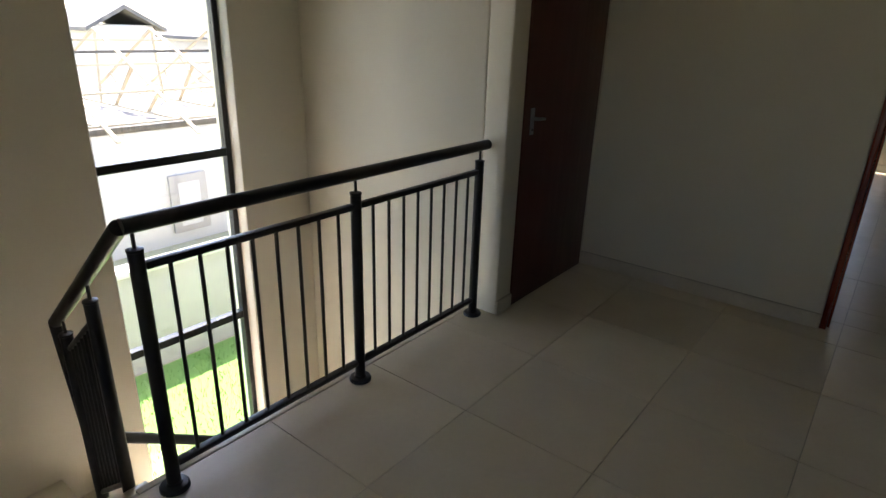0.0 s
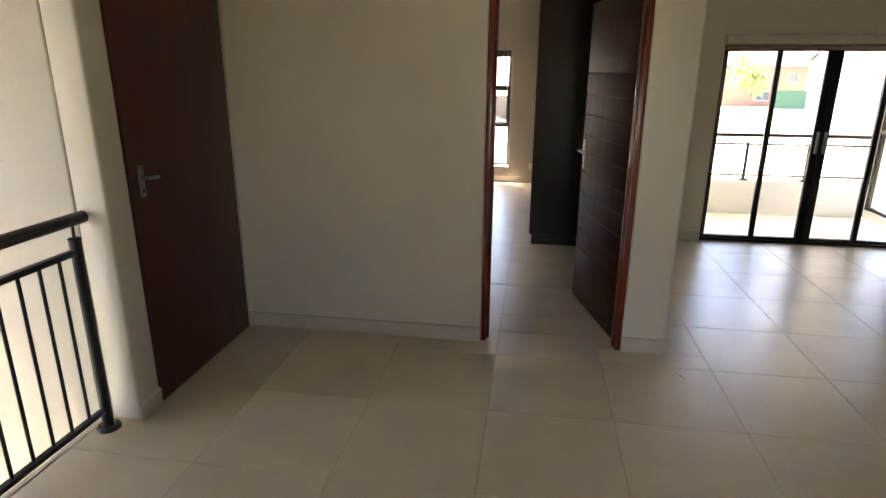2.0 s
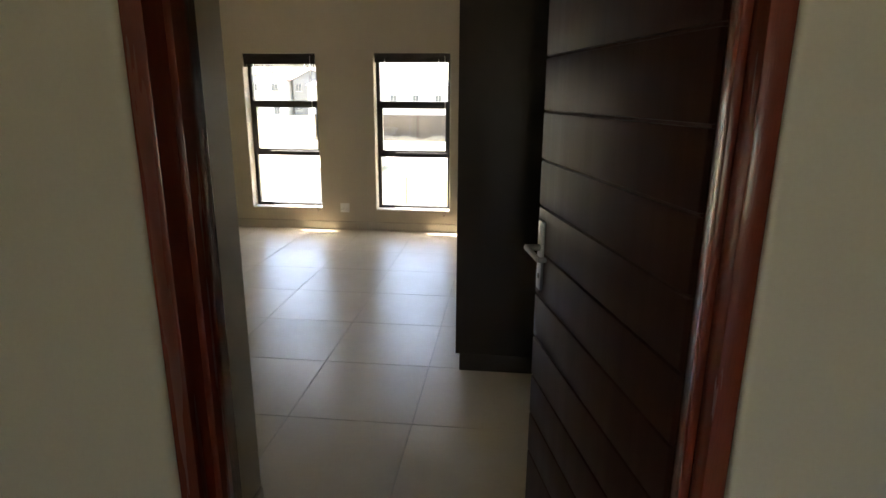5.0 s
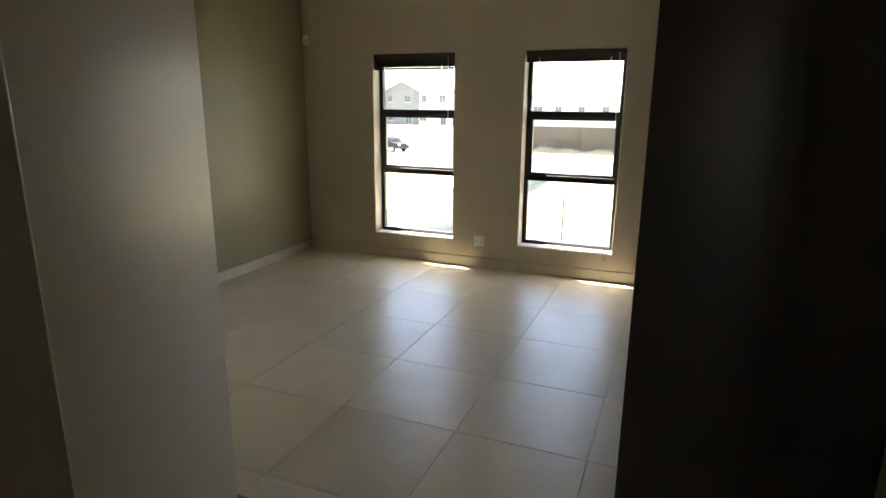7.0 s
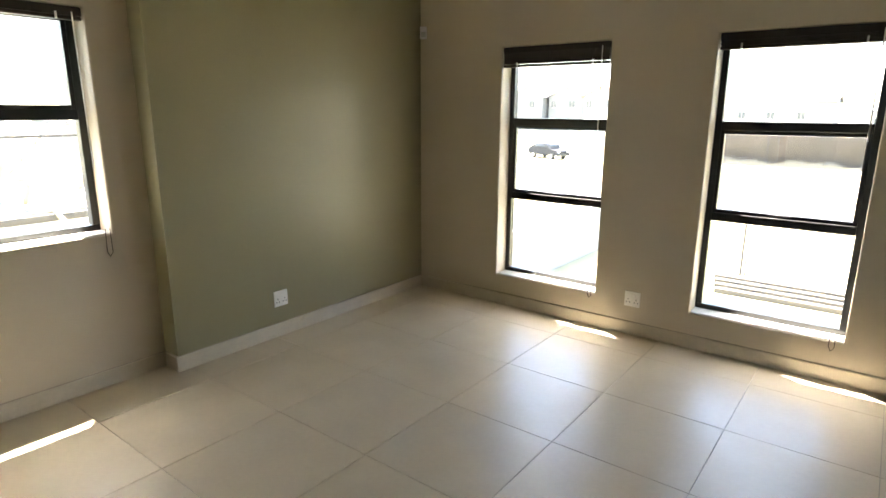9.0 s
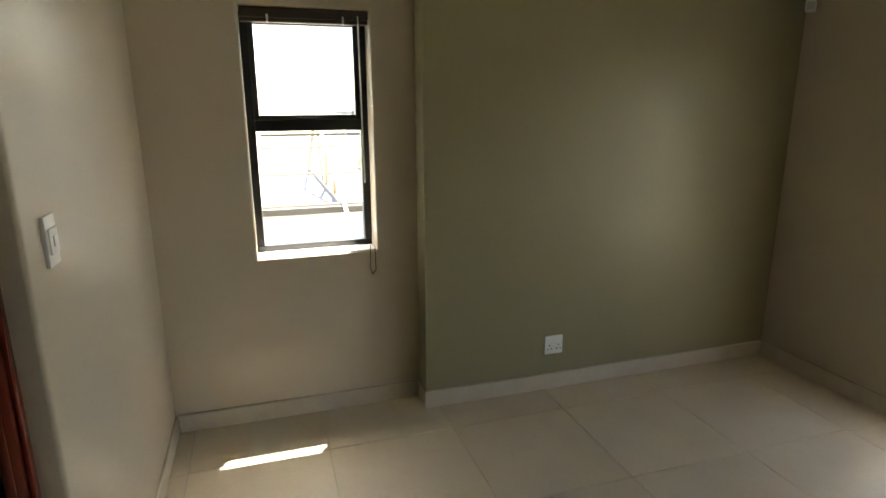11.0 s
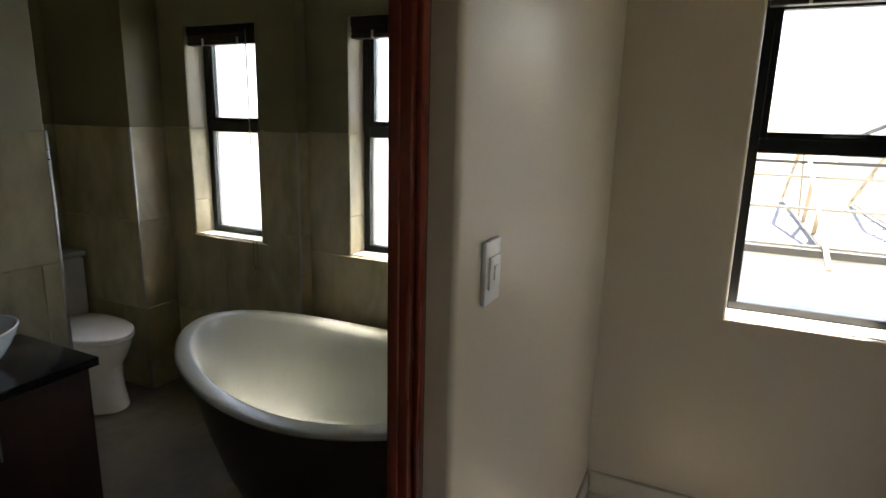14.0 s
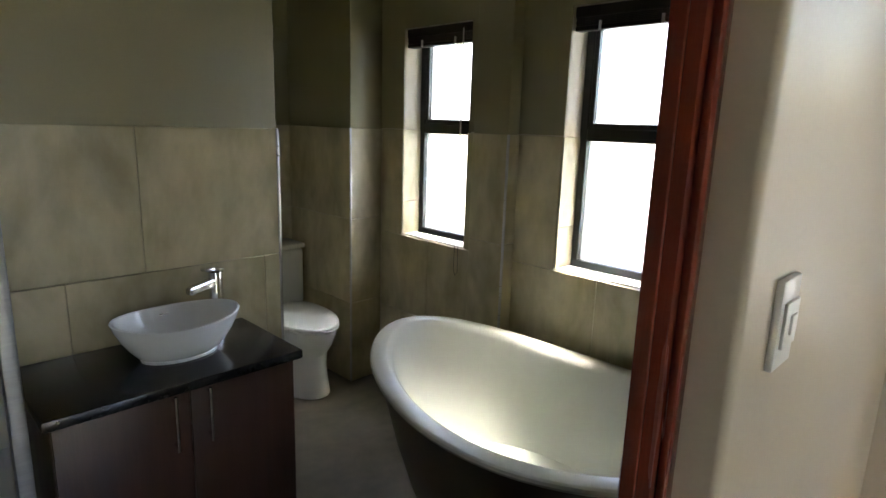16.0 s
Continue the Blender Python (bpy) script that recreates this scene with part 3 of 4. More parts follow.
XB = -1.855
PY = (0.425, 1.338, 2.24)
rail = thing("landing_railing", "black powder-coated steel railing along the landing edge", "railing")
for y in PY:
    post(rail, XB, y, 0.905)
part("handrail", tube((XB, PY[0] - 0.03, 0.992), (XB, PY[2] + 0.055, 0.992), 0.0265, None, 24), BLACK, rail)
part("rail_end", lathe([(0.010, 0.0), (0.0265, 0.0), (0.0265, 0.012), (0.018, 0.020)], 20), BLACK, rail).matrix_basis = pose(XB, PY[2] + 0.055, 0.992, -90)
for y0, y1 in zip(PY, PY[1:]):
    part("top_bar", boxed(XB - 0.016, y0 + 0.022, 0.843, XB + 0.016, y1 - 0.022, 0.868, 0.003), BLACK, rail)
    part("bottom_bar", boxed(XB - 0.016, y0 + 0.022, 0.088, XB + 0.016, y1 - 0.022, 0.110, 0.003), BLACK, rail)
    for i in range(8):
        y = y0 + (y1 - y0) * (i + 1) / 9
        part("baluster", tube((XB, y, 0.105), (XB, y, 0.848), 0.0075, None, 10), BLACK, rail)
# flight going down beside the landing
SX0, SX1, SLOPE = XB, -2.63, 0.757
stair = thing("stair_railing", "black steel railing going down beside the stair", "railing")
yy = PY[0] - 0.035


def drop(x):
    return (x - SX0) * SLOPE


part("handrail", tube((SX0, yy, 0.992), (SX1, yy, 0.992 + drop(SX1)), 0.0265, None, 24), BLACK, stair)
part("handrail", tube((SX1, yy, 0.992 + drop(SX1)), (SX1, yy + 0.03, -0.18), 0.0265, None, 20), BLACK, stair)
part("handrail", tube((SX1, yy + 0.03, -0.18), (SX1 - 0.02, yy + 1.63, -1.24), 0.0265, None, 20), BLACK, stair)
for x in (-2.20, -2.54):
    post(stair, x, yy, 0.895 + drop(x), drop(x) - 0.10)
post(stair, SX1 - 0.01, yy + 0.35, -0.48, -1.42)
for zt in (0.83, 0.10):
    part("sloping_bar", tube((-2.20, yy, zt + drop(-2.20)), (-2.54, yy, zt + drop(-2.54)), 0.012, None, 10), BLACK, stair)
for i in range(7):
    x = -2.20 - 0.34 * (i + 1) / 8
    part("baluster", tube((x, yy, 0.10 + drop(x)), (x, yy, 0.83 + drop(x)), 0.0075, None, 10), BLACK, stair)
st = thing("staircase", "cream tiled stair going down from the landing", "stairs", kind="structure")
for i in range(4):
    x1 = -1.93 - 0.235 * i
    z1 = -0.178 * (i + 1)
    part("tread", boxed(x1 - 0.25, -0.60, z1 - 0.03, x1, yy + 0.06, z1, 0.006), SKIRT, st)
    part("riser", boxed(x1 - 0.012, -0.60, z1 - 0.0, x1, yy + 0.06, z1 + 0.148, 0.0), SKIRT, st)
part("mid_landing", boxed(XE, -0.60, -1.06, -2.87, yy + 0.06, -0.89, 0.006), SKIRT, st)
for i in range(7):
    y0 = yy + 0.06 + 0.24 * i
    z1 = -0.89 - 0.178 * (i + 1)
    if y0 < YS - 0.25:
        part("tread", boxed(XE, y0, z1 - 0.16, -2.77, y0 + 0.26, z1, 0.006), SKIRT, st)
part("nosing", boxed(-1.945, PY[0] - 0.10, -0.012, -1.915, YS - 0.002, 0.003, 0.002), SKIRT, st)


# ---- sockets, switches, sensor ----
def plate_at(name, label, category, group, axis, c, side, u, z, w, h):
    t = thing(name, label, category, group)
    part("face_plate", abox(axis, u - w / 2, u + w / 2, c, c + side * 0.010, z - h / 2, z + h / 2, 0.003, 2), PLASTIC, t)
    return t


def socket(axis, c, side, u, z):
    t = plate_at("wall_socket", "white double wall socket above the skirting", "socket", "wall sockets", axis, c, side, u, z, 0.105, 0.105)
    for k in (-1, 1):
        part("rocker", abox(axis, u + k * 0.014 - 0.008, u + k * 0.014 + 0.008, c + side * 0.010, c + side * 0.013, z + 0.016, z + 0.036, 0.001), PLASTIC, t)
        for du, dz in ((0, -0.002), (-0.011, -0.022), (0.011, -0.022)):
            uu = u + k * 0.027 + du
            part("socket_hole", abox(axis, uu - 0.0035, uu + 0.0035, c + side * 0.009, c + side * 0.0105, z + dz - 0.0035, z + dz + 0.0035, 0.0), DARKPLASTIC, t)
    return t


socket('x', YN, -1, -1.526, 0.250)
socket('x', YN, -1, 0.01, 0.250)
socket('y', XC, 1, 7.522, 0.258)
sw = plate_at("light_switch", "white rocker light switch on the wall", "switch", "", 'x', YD, 1, -2.226, 1.235, 0.075, 0.118)
part("rocker", boxed(-2.253, YD + 0.010, 1.205, -2.199, YD + 0.0145, 1.265, 0.004, 2), PLASTIC, sw)
part("switch_key", boxed(-2.237, YD + 0.0145, 1.222, -2.215, YD + 0.018, 1.248, 0.003, 2), PLASTIC, sw)
pir = thing("motion_sensor", "small white alarm sensor high in the corner", "sensor")
bm = boxed(-0.026, -0.020, -0.045, 0.026, 0.020, 0.045, 0.008, 3)
part("housing", bm, PLASTIC, pir)
part("lens", boxed(-0.018, -0.024, -0.032, 0.018, -0.019, 0.004, 0.002), ACRYL, pir)
pir.matrix_basis = pose(-3.305, YN - 0.035, 2.05, 0, 0, 40)


# ---- built-in cupboards ----
def cupboard(y0, y1, label):
    """One floor-to-ceiling unit with two doors facing -x and long bar handles."""
    c = thing("wardrobe", label, "wardrobe", "built-in wardrobes")
    x0, x1, ztop = 0.078, XR, 2.45
    part("body", boxed(x0, y0 + 0.0015, 0.10, x1, y1 - 0.0015, ztop, 0.002), WENGE, c)
    part("plinth", boxed(x0 - 0.010, y0 + 0.0015, 0.0, x1, y1 - 0.0015, 0.099, 0.002), WENGE, c)
    ym = (y0 + y1) / 2
    for a, b, h in ((y0, ym, ym - 0.045), (ym, y1, ym + 0.045)):
        d = part("door", boxed(x0 - 0.019, a + 0.002, 0.102, x0 - 0.001, b - 0.002, ztop, 0.002), WENGE, c)
        hb = part("handle", tube((x0 - 0.055, h, 0.95), (x0 - 0.055, h, 1.26), 0.0065, None, 12), STEEL, d, "brushed steel bar handle")
        for z in (0.99, 1.22):
            part("standoff", tube((x0 - 0.055, h, z), (x0 - 0.019, h, z), 0.005, None, 10), STEEL, d)
    return c


part_y = [5.670, 6.770, 7.870, 8.970]
for a, b in zip(part_y, part_y[1:]):
    unit = cupboard(a, b, "dark wenge built-in wardrobe with steel bar handles")
    if a < 5.7:
        part("end_panel", boxed(0.022, 5.650, 0.10, XR, 5.669, 2.45, 0.002), WENGE, unit)
        part("end_plinth", boxed(0.044, 5.650, 0.0, XR, 5.669, 0.099, 0.002), WENGE, unit)


# ---- bathroom ----
def tiles_on(axis, c, side, cells, material=STONE, parent=None, thick=0.009):
    for u0, u1, z0, z1 in cells:
        part("tile", abox(axis, u0 + 0.0012, u1 - 0.0012, c, c + side * thick, z0 + 0.0012, z1 - 0.0012, 0.0015), material, parent)


wt = thing("wall_tiling", "olive-beige stone-look wall tiles to chest height", "tiles", kind="structure")
rows = ((0.0, 0.47), (0.47, 0.945), (0.945, TS))
cells = []
for k, (z0, z1) in enumerate(rows):
    cuts = [-2.57, -2.065, -1.16, -0.70] if k % 2 == 0 else [-2.57, -2.50, -1.83, -0.93, -0.70]
    cells += [(a, b, z0, z1) for a, b in zip(cuts, cuts[1:])]
tiles_on('x', YV, 1, cells, parent=wt)
rows_w = ((0.0, 0.43), (0.43, 0.862))
cells = []
for z0, z1 in rows_w:
    cells += [(a, b, z0, z1) for a, b in zip([3.24, 3.62, 3.978], [3.62, 3.978, 3.979]) if b - a > 0.05]
    cells += [(a, b, z0, z1) for a, b in zip([4.181, 4.62, 5.2], [4.62, 5.2, 5.455])]
cells += [(3.24, B1[0], 0.862, TS), (B1[1], 3.978, 0.862, TS), (4.181, B2[0], 0.862, TS), (B2[1], 5.455, 0.862, TS)]
tiles_on('y', XW, 1, cells, parent=wt)
for b in (B1, B2):
    tiles_on('x', b[0], 1, [(XW - 0.128, XW + 0.008, 0.872, 1.05), (XW - 0.128, XW + 0.008, 1.05, TS)], parent=wt, thick=0.006)
    tiles_on('x', b[1], -1, [(XW - 0.128, XW + 0.008, 0.872, 1.05), (XW - 0.128, XW + 0.008, 1.05, TS)], parent=wt, thick=0.006)
tiles_on('x', YT, 1, [(-3.283, -2.90, z0, z1) for z0, z1 in rows] + [(-2.90, -2.571, z0, z1) for z0, z1 in rows], parent=wt)
tiles_on('y', -2.57, -1, [(YT + 0.01, 3.2, z0, z1) for z0, z1 in rows] + [(3.2, YV - 0.002, z0, z1) for z0, z1 in rows], parent=wt)
tiles_on('y', -3.285, 1, [(YT + 0.01, 3.229, z0, z1) for z0, z1 in rows], parent=wt)
tiles_on('x', 3.23, 1, [(XW + 0.01, -3.277, z0, z1) for z0, z1 in rows], parent=wt)
tiles_on('y', -3.42, 1, [(3.98, 4.181, z0, z1) for z0, z1 in rows], parent=wt)
tiles_on('x', 4.18, 1, [(XW + 0.01, -3.412, z0, z1) for z0, z1 in rows], parent=wt)
tiles_on('x', YD - 0.125, -1, [(XW + 0.01, -2.9, z0, z1) for z0, z1 in rows] + [(-2.9, -2.136, z0, z1) for z0, z1 in rows], parent=wt)
for x, y, sx, sy in ((-2.571, YV + 0.004, 0.010, 0.010), (-3.281, 3.235, 0.008, 0.008), (-3.416, 4.185, 0.008, 0.008)):
    part("corner_trim", boxed(x - sx / 2, y - sy / 2, 0.0, x + sx / 2 + 0.002, y + sy / 2 + 0.002, TS, 0.002), STEEL, wt, "slim aluminium tile edge")

# vanity
VT = 0.715
vx0, vx1, vy1 = -2.385, -1.68, 4.155
van = thing("vanity_cabinet", "dark walnut two-door vanity cabinet", "cabinet")
part("body", boxed(vx0 + 0.012, YV + 0.012, 0.06, vx1, vy1 - 0.020, VT - 0.031, 0.002), WALNUT, van)
part("plinth", boxed(vx0 + 0.03, YV + 0.012, 0.0, vx1, vy1 - 0.06, 0.059, 0.0), WALNUT, van)
xm = -2.029
for a, b, h in ((vx0 + 0.012, xm, xm - 0.05), (xm, vx1, xm + 0.05)):
    d = part("door", boxed(a + 0.0015, vy1 - 0.0195, 0.062, b - 0.0015, vy1 - 0.002, VT - 0.036, 0.002), WALNUT, van)
    part("handle", tube((h, vy1 + 0.024, 0.51), (h, vy1 + 0.024, 0.682), 0.005, None, 12), CHROME, d, "slim chrome bar handle")
    for z in (0.525, 0.667):
        part("standoff", tube((h, vy1 - 0.002, z), (h, vy1 + 0.024, z), 0.004, None, 8), CHROME, d)
top = tagged(part("worktop", boxed(vx0 - 0.012, YV + 0.010, VT - 0.030, vx1 + 0.02, vy1 + 0.018, VT, 0.004), GRANITE), "black polished granite vanity top", "worktop")
BX, BY = -2.085, 3.945


def oval(profile, cx, cy, seg=48, saddle=None, closed=(True, True)):
    """Rings of an oval vessel: profile rows of (half length x, half width y, z, shift x)."""
    bm = bmesh.new()
    rings = []
    for a, b, z, dx in profile:
        ring = []
        for i in range(seg):
            t = 2 * math.pi * i / seg
            zz = z + (saddle(t, z) if saddle else 0.0)
            ring.append(bm.verts.new((cx + dx + a * math.cos(t), cy + b * math.sin(t), zz)))
        rings.append(ring)
    for p, q in zip(rings, rings[1:]):
        for i in range(seg):
            bm.faces.new((p[i], p[(i + 1) % seg], q[(i + 1) % seg], q[i]))
    if closed[0]:
        bm.faces.new(list(reversed(rings[0])))
    if closed[1]:
        bm.faces.new(rings[-1])
    return bm


basin = thing("vessel_basin", "white glazed oval vessel basin on the vanity top", "basin")
bp = [(0.118, 0.078, VT, 0), (0.120, 0.080, VT + 0.007, 0), (0.118, 0.078, VT + 0.011, 0), (0.132, 0.091, VT + 0.020, 0), (0.152, 0.108, VT + 0.043, 0), (0.171, 0.123, VT + 0.070, 0), (0.186, 0.134, VT + 0.098, 0), (0.194, 0.140, VT + 0.118, 0),
      (0.196, 0.142, VT + 0.123, 0), (0.193, 0.139, VT + 0.127, 0), (0.187, 0.133, VT + 0.124, 0), (0.168, 0.116, VT + 0.088, 0),
      (0.135, 0.092, VT + 0.045, 0), (0.085, 0.06, VT + 0.022, 0), (0.03, 0.022, VT + 0.017, 0)]
bm_b = oval(bp, BX, BY, saddle=lambda t, z: 0.012 * math.cos(t) ** 2 * max(0.0, (z - VT) / 0.14))
part("bowl", bm_b, CERAMIC, basin)
part("waste", lathe([(0.022, VT + 0.0175), (0.022, VT + 0.0205), (0.014, VT + 0.0215)], 20, BX, BY), CHROME, basin)
part("overflow", boxed(BX - 0.016, BY - 0.130, VT + 0.098, BX + 0.016, BY - 0.121, VT + 0.104, 0.002), CHROME, basin)
tap = thing("basin_tap", "tall chrome basin mixer tap", "tap")
TX, TY = -2.275, 3.80
part("body", lathe([(0.029, VT), (0.029, VT + 0.006), (0.0245, VT + 0.010), (0.0245, VT + 0.208), (0.0225, VT + 0.213)], 24, TX, TY), CHROME, tap)
bm = bmesh.new()
bm_box(bm, 0.0, -0.016, -0.014, 0.118, 0.016, 0.012)
bmesh.ops.bevel(bm, geom=bm.edges[:], offset=0.005, segments=2, affect='EDGES')
bmesh.ops.transform(bm, matrix=pose(TX + 0.005, TY + 0.005, VT + 0.182, 0, 6, 20), verts=bm.verts[:])
part("spout", bm, CHROME, tap)
bm = boxed(-0.026, -0.018, 0.0, 0.052, 0.018, 0.013, 0.005, 2)
bmesh.ops.transform(bm, matrix=pose(TX, TY, VT + 0.214, 0, -10, 20), verts=bm.verts[:])
part("lever", bm, CHROME, tap)

# toilet
toilet = thing("toilet", "white close-coupled toilet with closed lid", "toilet")
tx = -3.035


def dshape(profile, seg=40):
    """Rings shaped like a D: rows of (half width, back y, front y, z)."""
    bm = bmesh.new()
    rings = []
    for w, yb, yf, z in profile:
        ring = []
        cy, r = yb + (yf - yb) * 0.42, (yf - yb) * 0.58
        for i in range(seg):
            t = 2 * math.pi * i / seg
            c, s = math.cos(t), math.sin(t)
            if s >= 0:
                x, y = w * c, cy + r * s
            else:
                k = 0.55
                x = w * math.copysign(abs(c) ** k, c)
                y = cy + (cy - yb) * math.copysign(abs(s) ** k, s)
            ring.append(bm.verts.new((tx + x, y, z)))
        rings.append(ring)
    for p, q in zip(rings, rings[1:]):
        for i in range(seg):
            bm.faces.new((p[i], p[(i + 1) % seg], q[(i + 1) % seg], q[i]))
    bm.faces.new(list(reversed(rings[0])))
    bm.faces.new(rings[-1])
    return bm


part("bowl", dshape([(0.140, 2.80, 3.31, 0.002), (0.143, 2.79, 3.32, 0.01), (0.134, 2.80, 3.30, 0.10), (0.132, 2.79, 3.295, 0.17),
                     (0.140, 2.77, 3.30, 0.24), (0.160, 2.76, 3.345, 0.30), (0.171, 2.76, 3.37, 0.36), (0.173, 2.76, 3.374, 0.385)]), CERAMIC, toilet)
part("seat", dshape([(0.173, 2.87, 3.376, 0.386), (0.177, 2.86, 3.382, 0.392), (0.177, 2.86, 3.382, 0.400), (0.173, 2.87, 3.376, 0.404)]), CERAMIC, toilet)
part("lid", dshape([(0.173, 2.87, 3.376, 0.405), (0.177, 2.86, 3.382, 0.411), (0.175, 2.862, 3.378, 0.420), (0.158, 2.88, 3.355, 0.426), (0.10, 2.95, 3.28, 0.428)]), CERAMIC, toilet)
part("cistern", boxed(tx - 0.205, YT + 0.012, 0.386, tx + 0.205, YT + 0.205, 0.722, 0.022, 3), CERAMIC, toilet)
part("cistern_lid", boxed(tx - 0.212, YT + 0.011, 0.723, tx + 0.212, YT + 0.212, 0.752, 0.010, 3), CERAMIC, toilet)
part("flush_button", lathe([(0.024, 0.752), (0.024, 0.757), (0.020, 0.759)], 20, tx, YT + 0.10), CHROME, toilet)

# freestanding bath
bath = thing("freestanding_bath", "oval freestanding bath, white inside with a dark shell", "bathtub")
bx, by = -2.985, 4.725
bprof = [(0.26, 0.52, 0.003, 0), (0.27, 0.54, 0.012, 0), (0.30, 0.62, 0.12, 0), (0.345, 0.71, 0.30, 0), (0.385, 0.775, 0.48, 0), (0.402, 0.800, 0.545, 0),
         (0.424, 0.826, 0.552, 0), (0.427, 0.829, 0.560, 0), (0.424, 0.826, 0.568, 0), (0.419, 0.821, 0.5715, 0), (0.414, 0.816, 0.5725, 0), (0.370, 0.765, 0.5725, 0), (0.365, 0.759, 0.571, 0), (0.358, 0.750, 0.565, 0), (0.343, 0.732, 0.546, 0),
         (0.324, 0.69, 0.42, 0), (0.292, 0.61, 0.27, 0), (0.25, 0.52, 0.165, 0), (0.17, 0.40, 0.125, 0), (0.06, 0.16, 0.115, 0)]
bprof = [(a * 1.08, b * 0.885, z * 0.975, d) for a, b, z, d in bprof]


def lift(t, z):
    return 0.088 * math.sin(t) ** 2 * max(0.0, (z - 0.2) / 0.35)


part("tub", oval(bprof[6:], bx, by, 72, lift, (False, True)), ACRYL, bath, "cream-white inside and wide flat rim")
part("shell", oval(bprof[:7], bx, by, 72, lift, (True, False)), BATHSHELL, bath, "dark taupe outer shell")
part("waste", lathe([(0.03, 0.116), (0.03, 0.120), (0.02, 0.122)], 24, bx, by), CHROME, bath)

# shower screen
sh = thing("shower_screen", "framed glass shower screen beside the vanity", "shower screen")
part("post", boxed(-1.582, 4.53, 0.003, -1.555, 4.565, 1.95, 0.004), ANODISED, sh)
part("wall_profile", boxed(-1.582, YV + 0.012, 0.003, -1.557, YV + 0.035, 1.95, 0.003), ANODISED, sh)
for z in (0.003, 1.925):
    part("rail", boxed(-1.580, YV + 0.036, z, -1.558, 4.529, z + 0.024, 0.003), ANODISED, sh)
    part("rail", boxed(-1.554, 4.535, z, -1.31, 4.56, z + 0.024, 0.003), ANODISED, sh)
part("pane", boxed(-1.572, YV + 0.036, 0.028, -1.566, 4.529, 1.924, 0.0), GLASS, sh)
part("pane", boxed(-1.554, 4.545, 0.028, -1.31, 4.551, 1.924, 0.0), GLASS, sh)

# specks of plaster left on the tiles by the lounge
for k, (cx, cy, r) in enumerate(((0.884, 3.178, 0.005), (0.874, 3.208, 0.0035), (0.899, 3.157, 0.004))):
    bm = bmesh.new()
    bmesh.ops.create_icosphere(bm, subdivisions=1, radius=r)
    bmesh.ops.transform(bm, matrix=pose(cx, cy, r * 0.45, 0, 0, 40 * k) @ Matrix.Diagonal((1.4, 1.0, 0.5, 1.0)), verts=bm.verts[:])
    tagged(part("debris", bm, DARKPLASTIC, smooth=False), "dark speck of building debris on the floor tiles", "debris", "specks on the floor")
# ---- outdoors ----
GRASS_DRY = mat("dry_grass", (0.40, 0.35, 0.21), 0.95, color2=(0.30, 0.29, 0.15), scale=0.25, grain=5, bump=0.6)
STALK = mat("dry_grass_stalks", (0.27, 0.245, 0.20), 0.95, color2=(0.20, 0.18, 0.145), scale=0.5, grain=6, bump=0.3)
LAWN = mat("green_lawn", (0.085, 0.19, 0.03), 0.9, color2=(0.13, 0.23, 0.045), scale=3, grain=40, bump=0.8)
PLASTER = mat("white_plaster", (0.55, 0.54, 0.515), 0.85, color2=(0.47, 0.46, 0.44), scale=0.8, grain=20, bump=0.3)
GREYPLASTER = mat("grey_plaster", (0.38, 0.36, 0.33), 0.9, scale=0.8, grain=20, bump=0.3)
HOUSEGREY = mat("grey_house_paint", (0.20, 0.20, 0.20), 0.9, scale=0.5, grain=10, bump=0.3)
BRICK = mat("brick", (0.30, 0.15, 0.10), 0.9, color2=(0.22, 0.12, 0.09), scale=4, grain=30, bump=0.4)
ROOF = mat("grey_roof_tile", (0.13, 0.127, 0.125), 0.8, scale=1, grain=12, bump=0.4)
TIMBER = mat("pine_timber", (0.48, 0.40, 0.27), 0.7, color2=(0.38, 0.31, 0.20), scale=1.5, grain=20, stretch=(1, 1, 1))
DARKWIN = mat("dark_window_glass", (0.09, 0.10, 0.11), 0.1, scale=1, grain=10, bump=0.0)
BALCONY = mat("white_exterior_paint", (0.88, 0.87, 0.85), 0.7, scale=1.0, grain=40, bump=0.2, color2=(0.77, 0.76, 0.72))
DARKTIMBER = mat("weathered_timber", (0.11, 0.095, 0.075), 0.85, scale=2, grain=20, bump=0.3)
SCREED = mat("grey_screed", (0.24, 0.225, 0.20), 0.95, scale=1, grain=15, bump=0.4)
PAVE = mat("concrete_paving", (0.45, 0.42, 0.37), 0.9, scale=1.5, grain=30, bump=0.3)
LEAF = mat("pale_green_leaves", (0.27, 0.33, 0.13), 0.6, color2=(0.20, 0.26, 0.08), scale=8, grain=40, bump=0.2, island=0.1)
BARK = mat("bark", (0.12, 0.09, 0.06), 0.9, scale=6, grain=60, bump=0.6)
NET = mat("green_shade_cloth", (0.03, 0.09, 0.06), 0.8, scale=3, grain=200, bump=0.4)
CARPAINT = mat("dark_car_paint", (0.025, 0.025, 0.028), 0.5, 0.0, scale=3, grain=60, bump=0.0, spec=0.25)
RUBBER = mat("tyre_rubber", (0.02, 0.02, 0.02), 0.8, scale=6, grain=80)

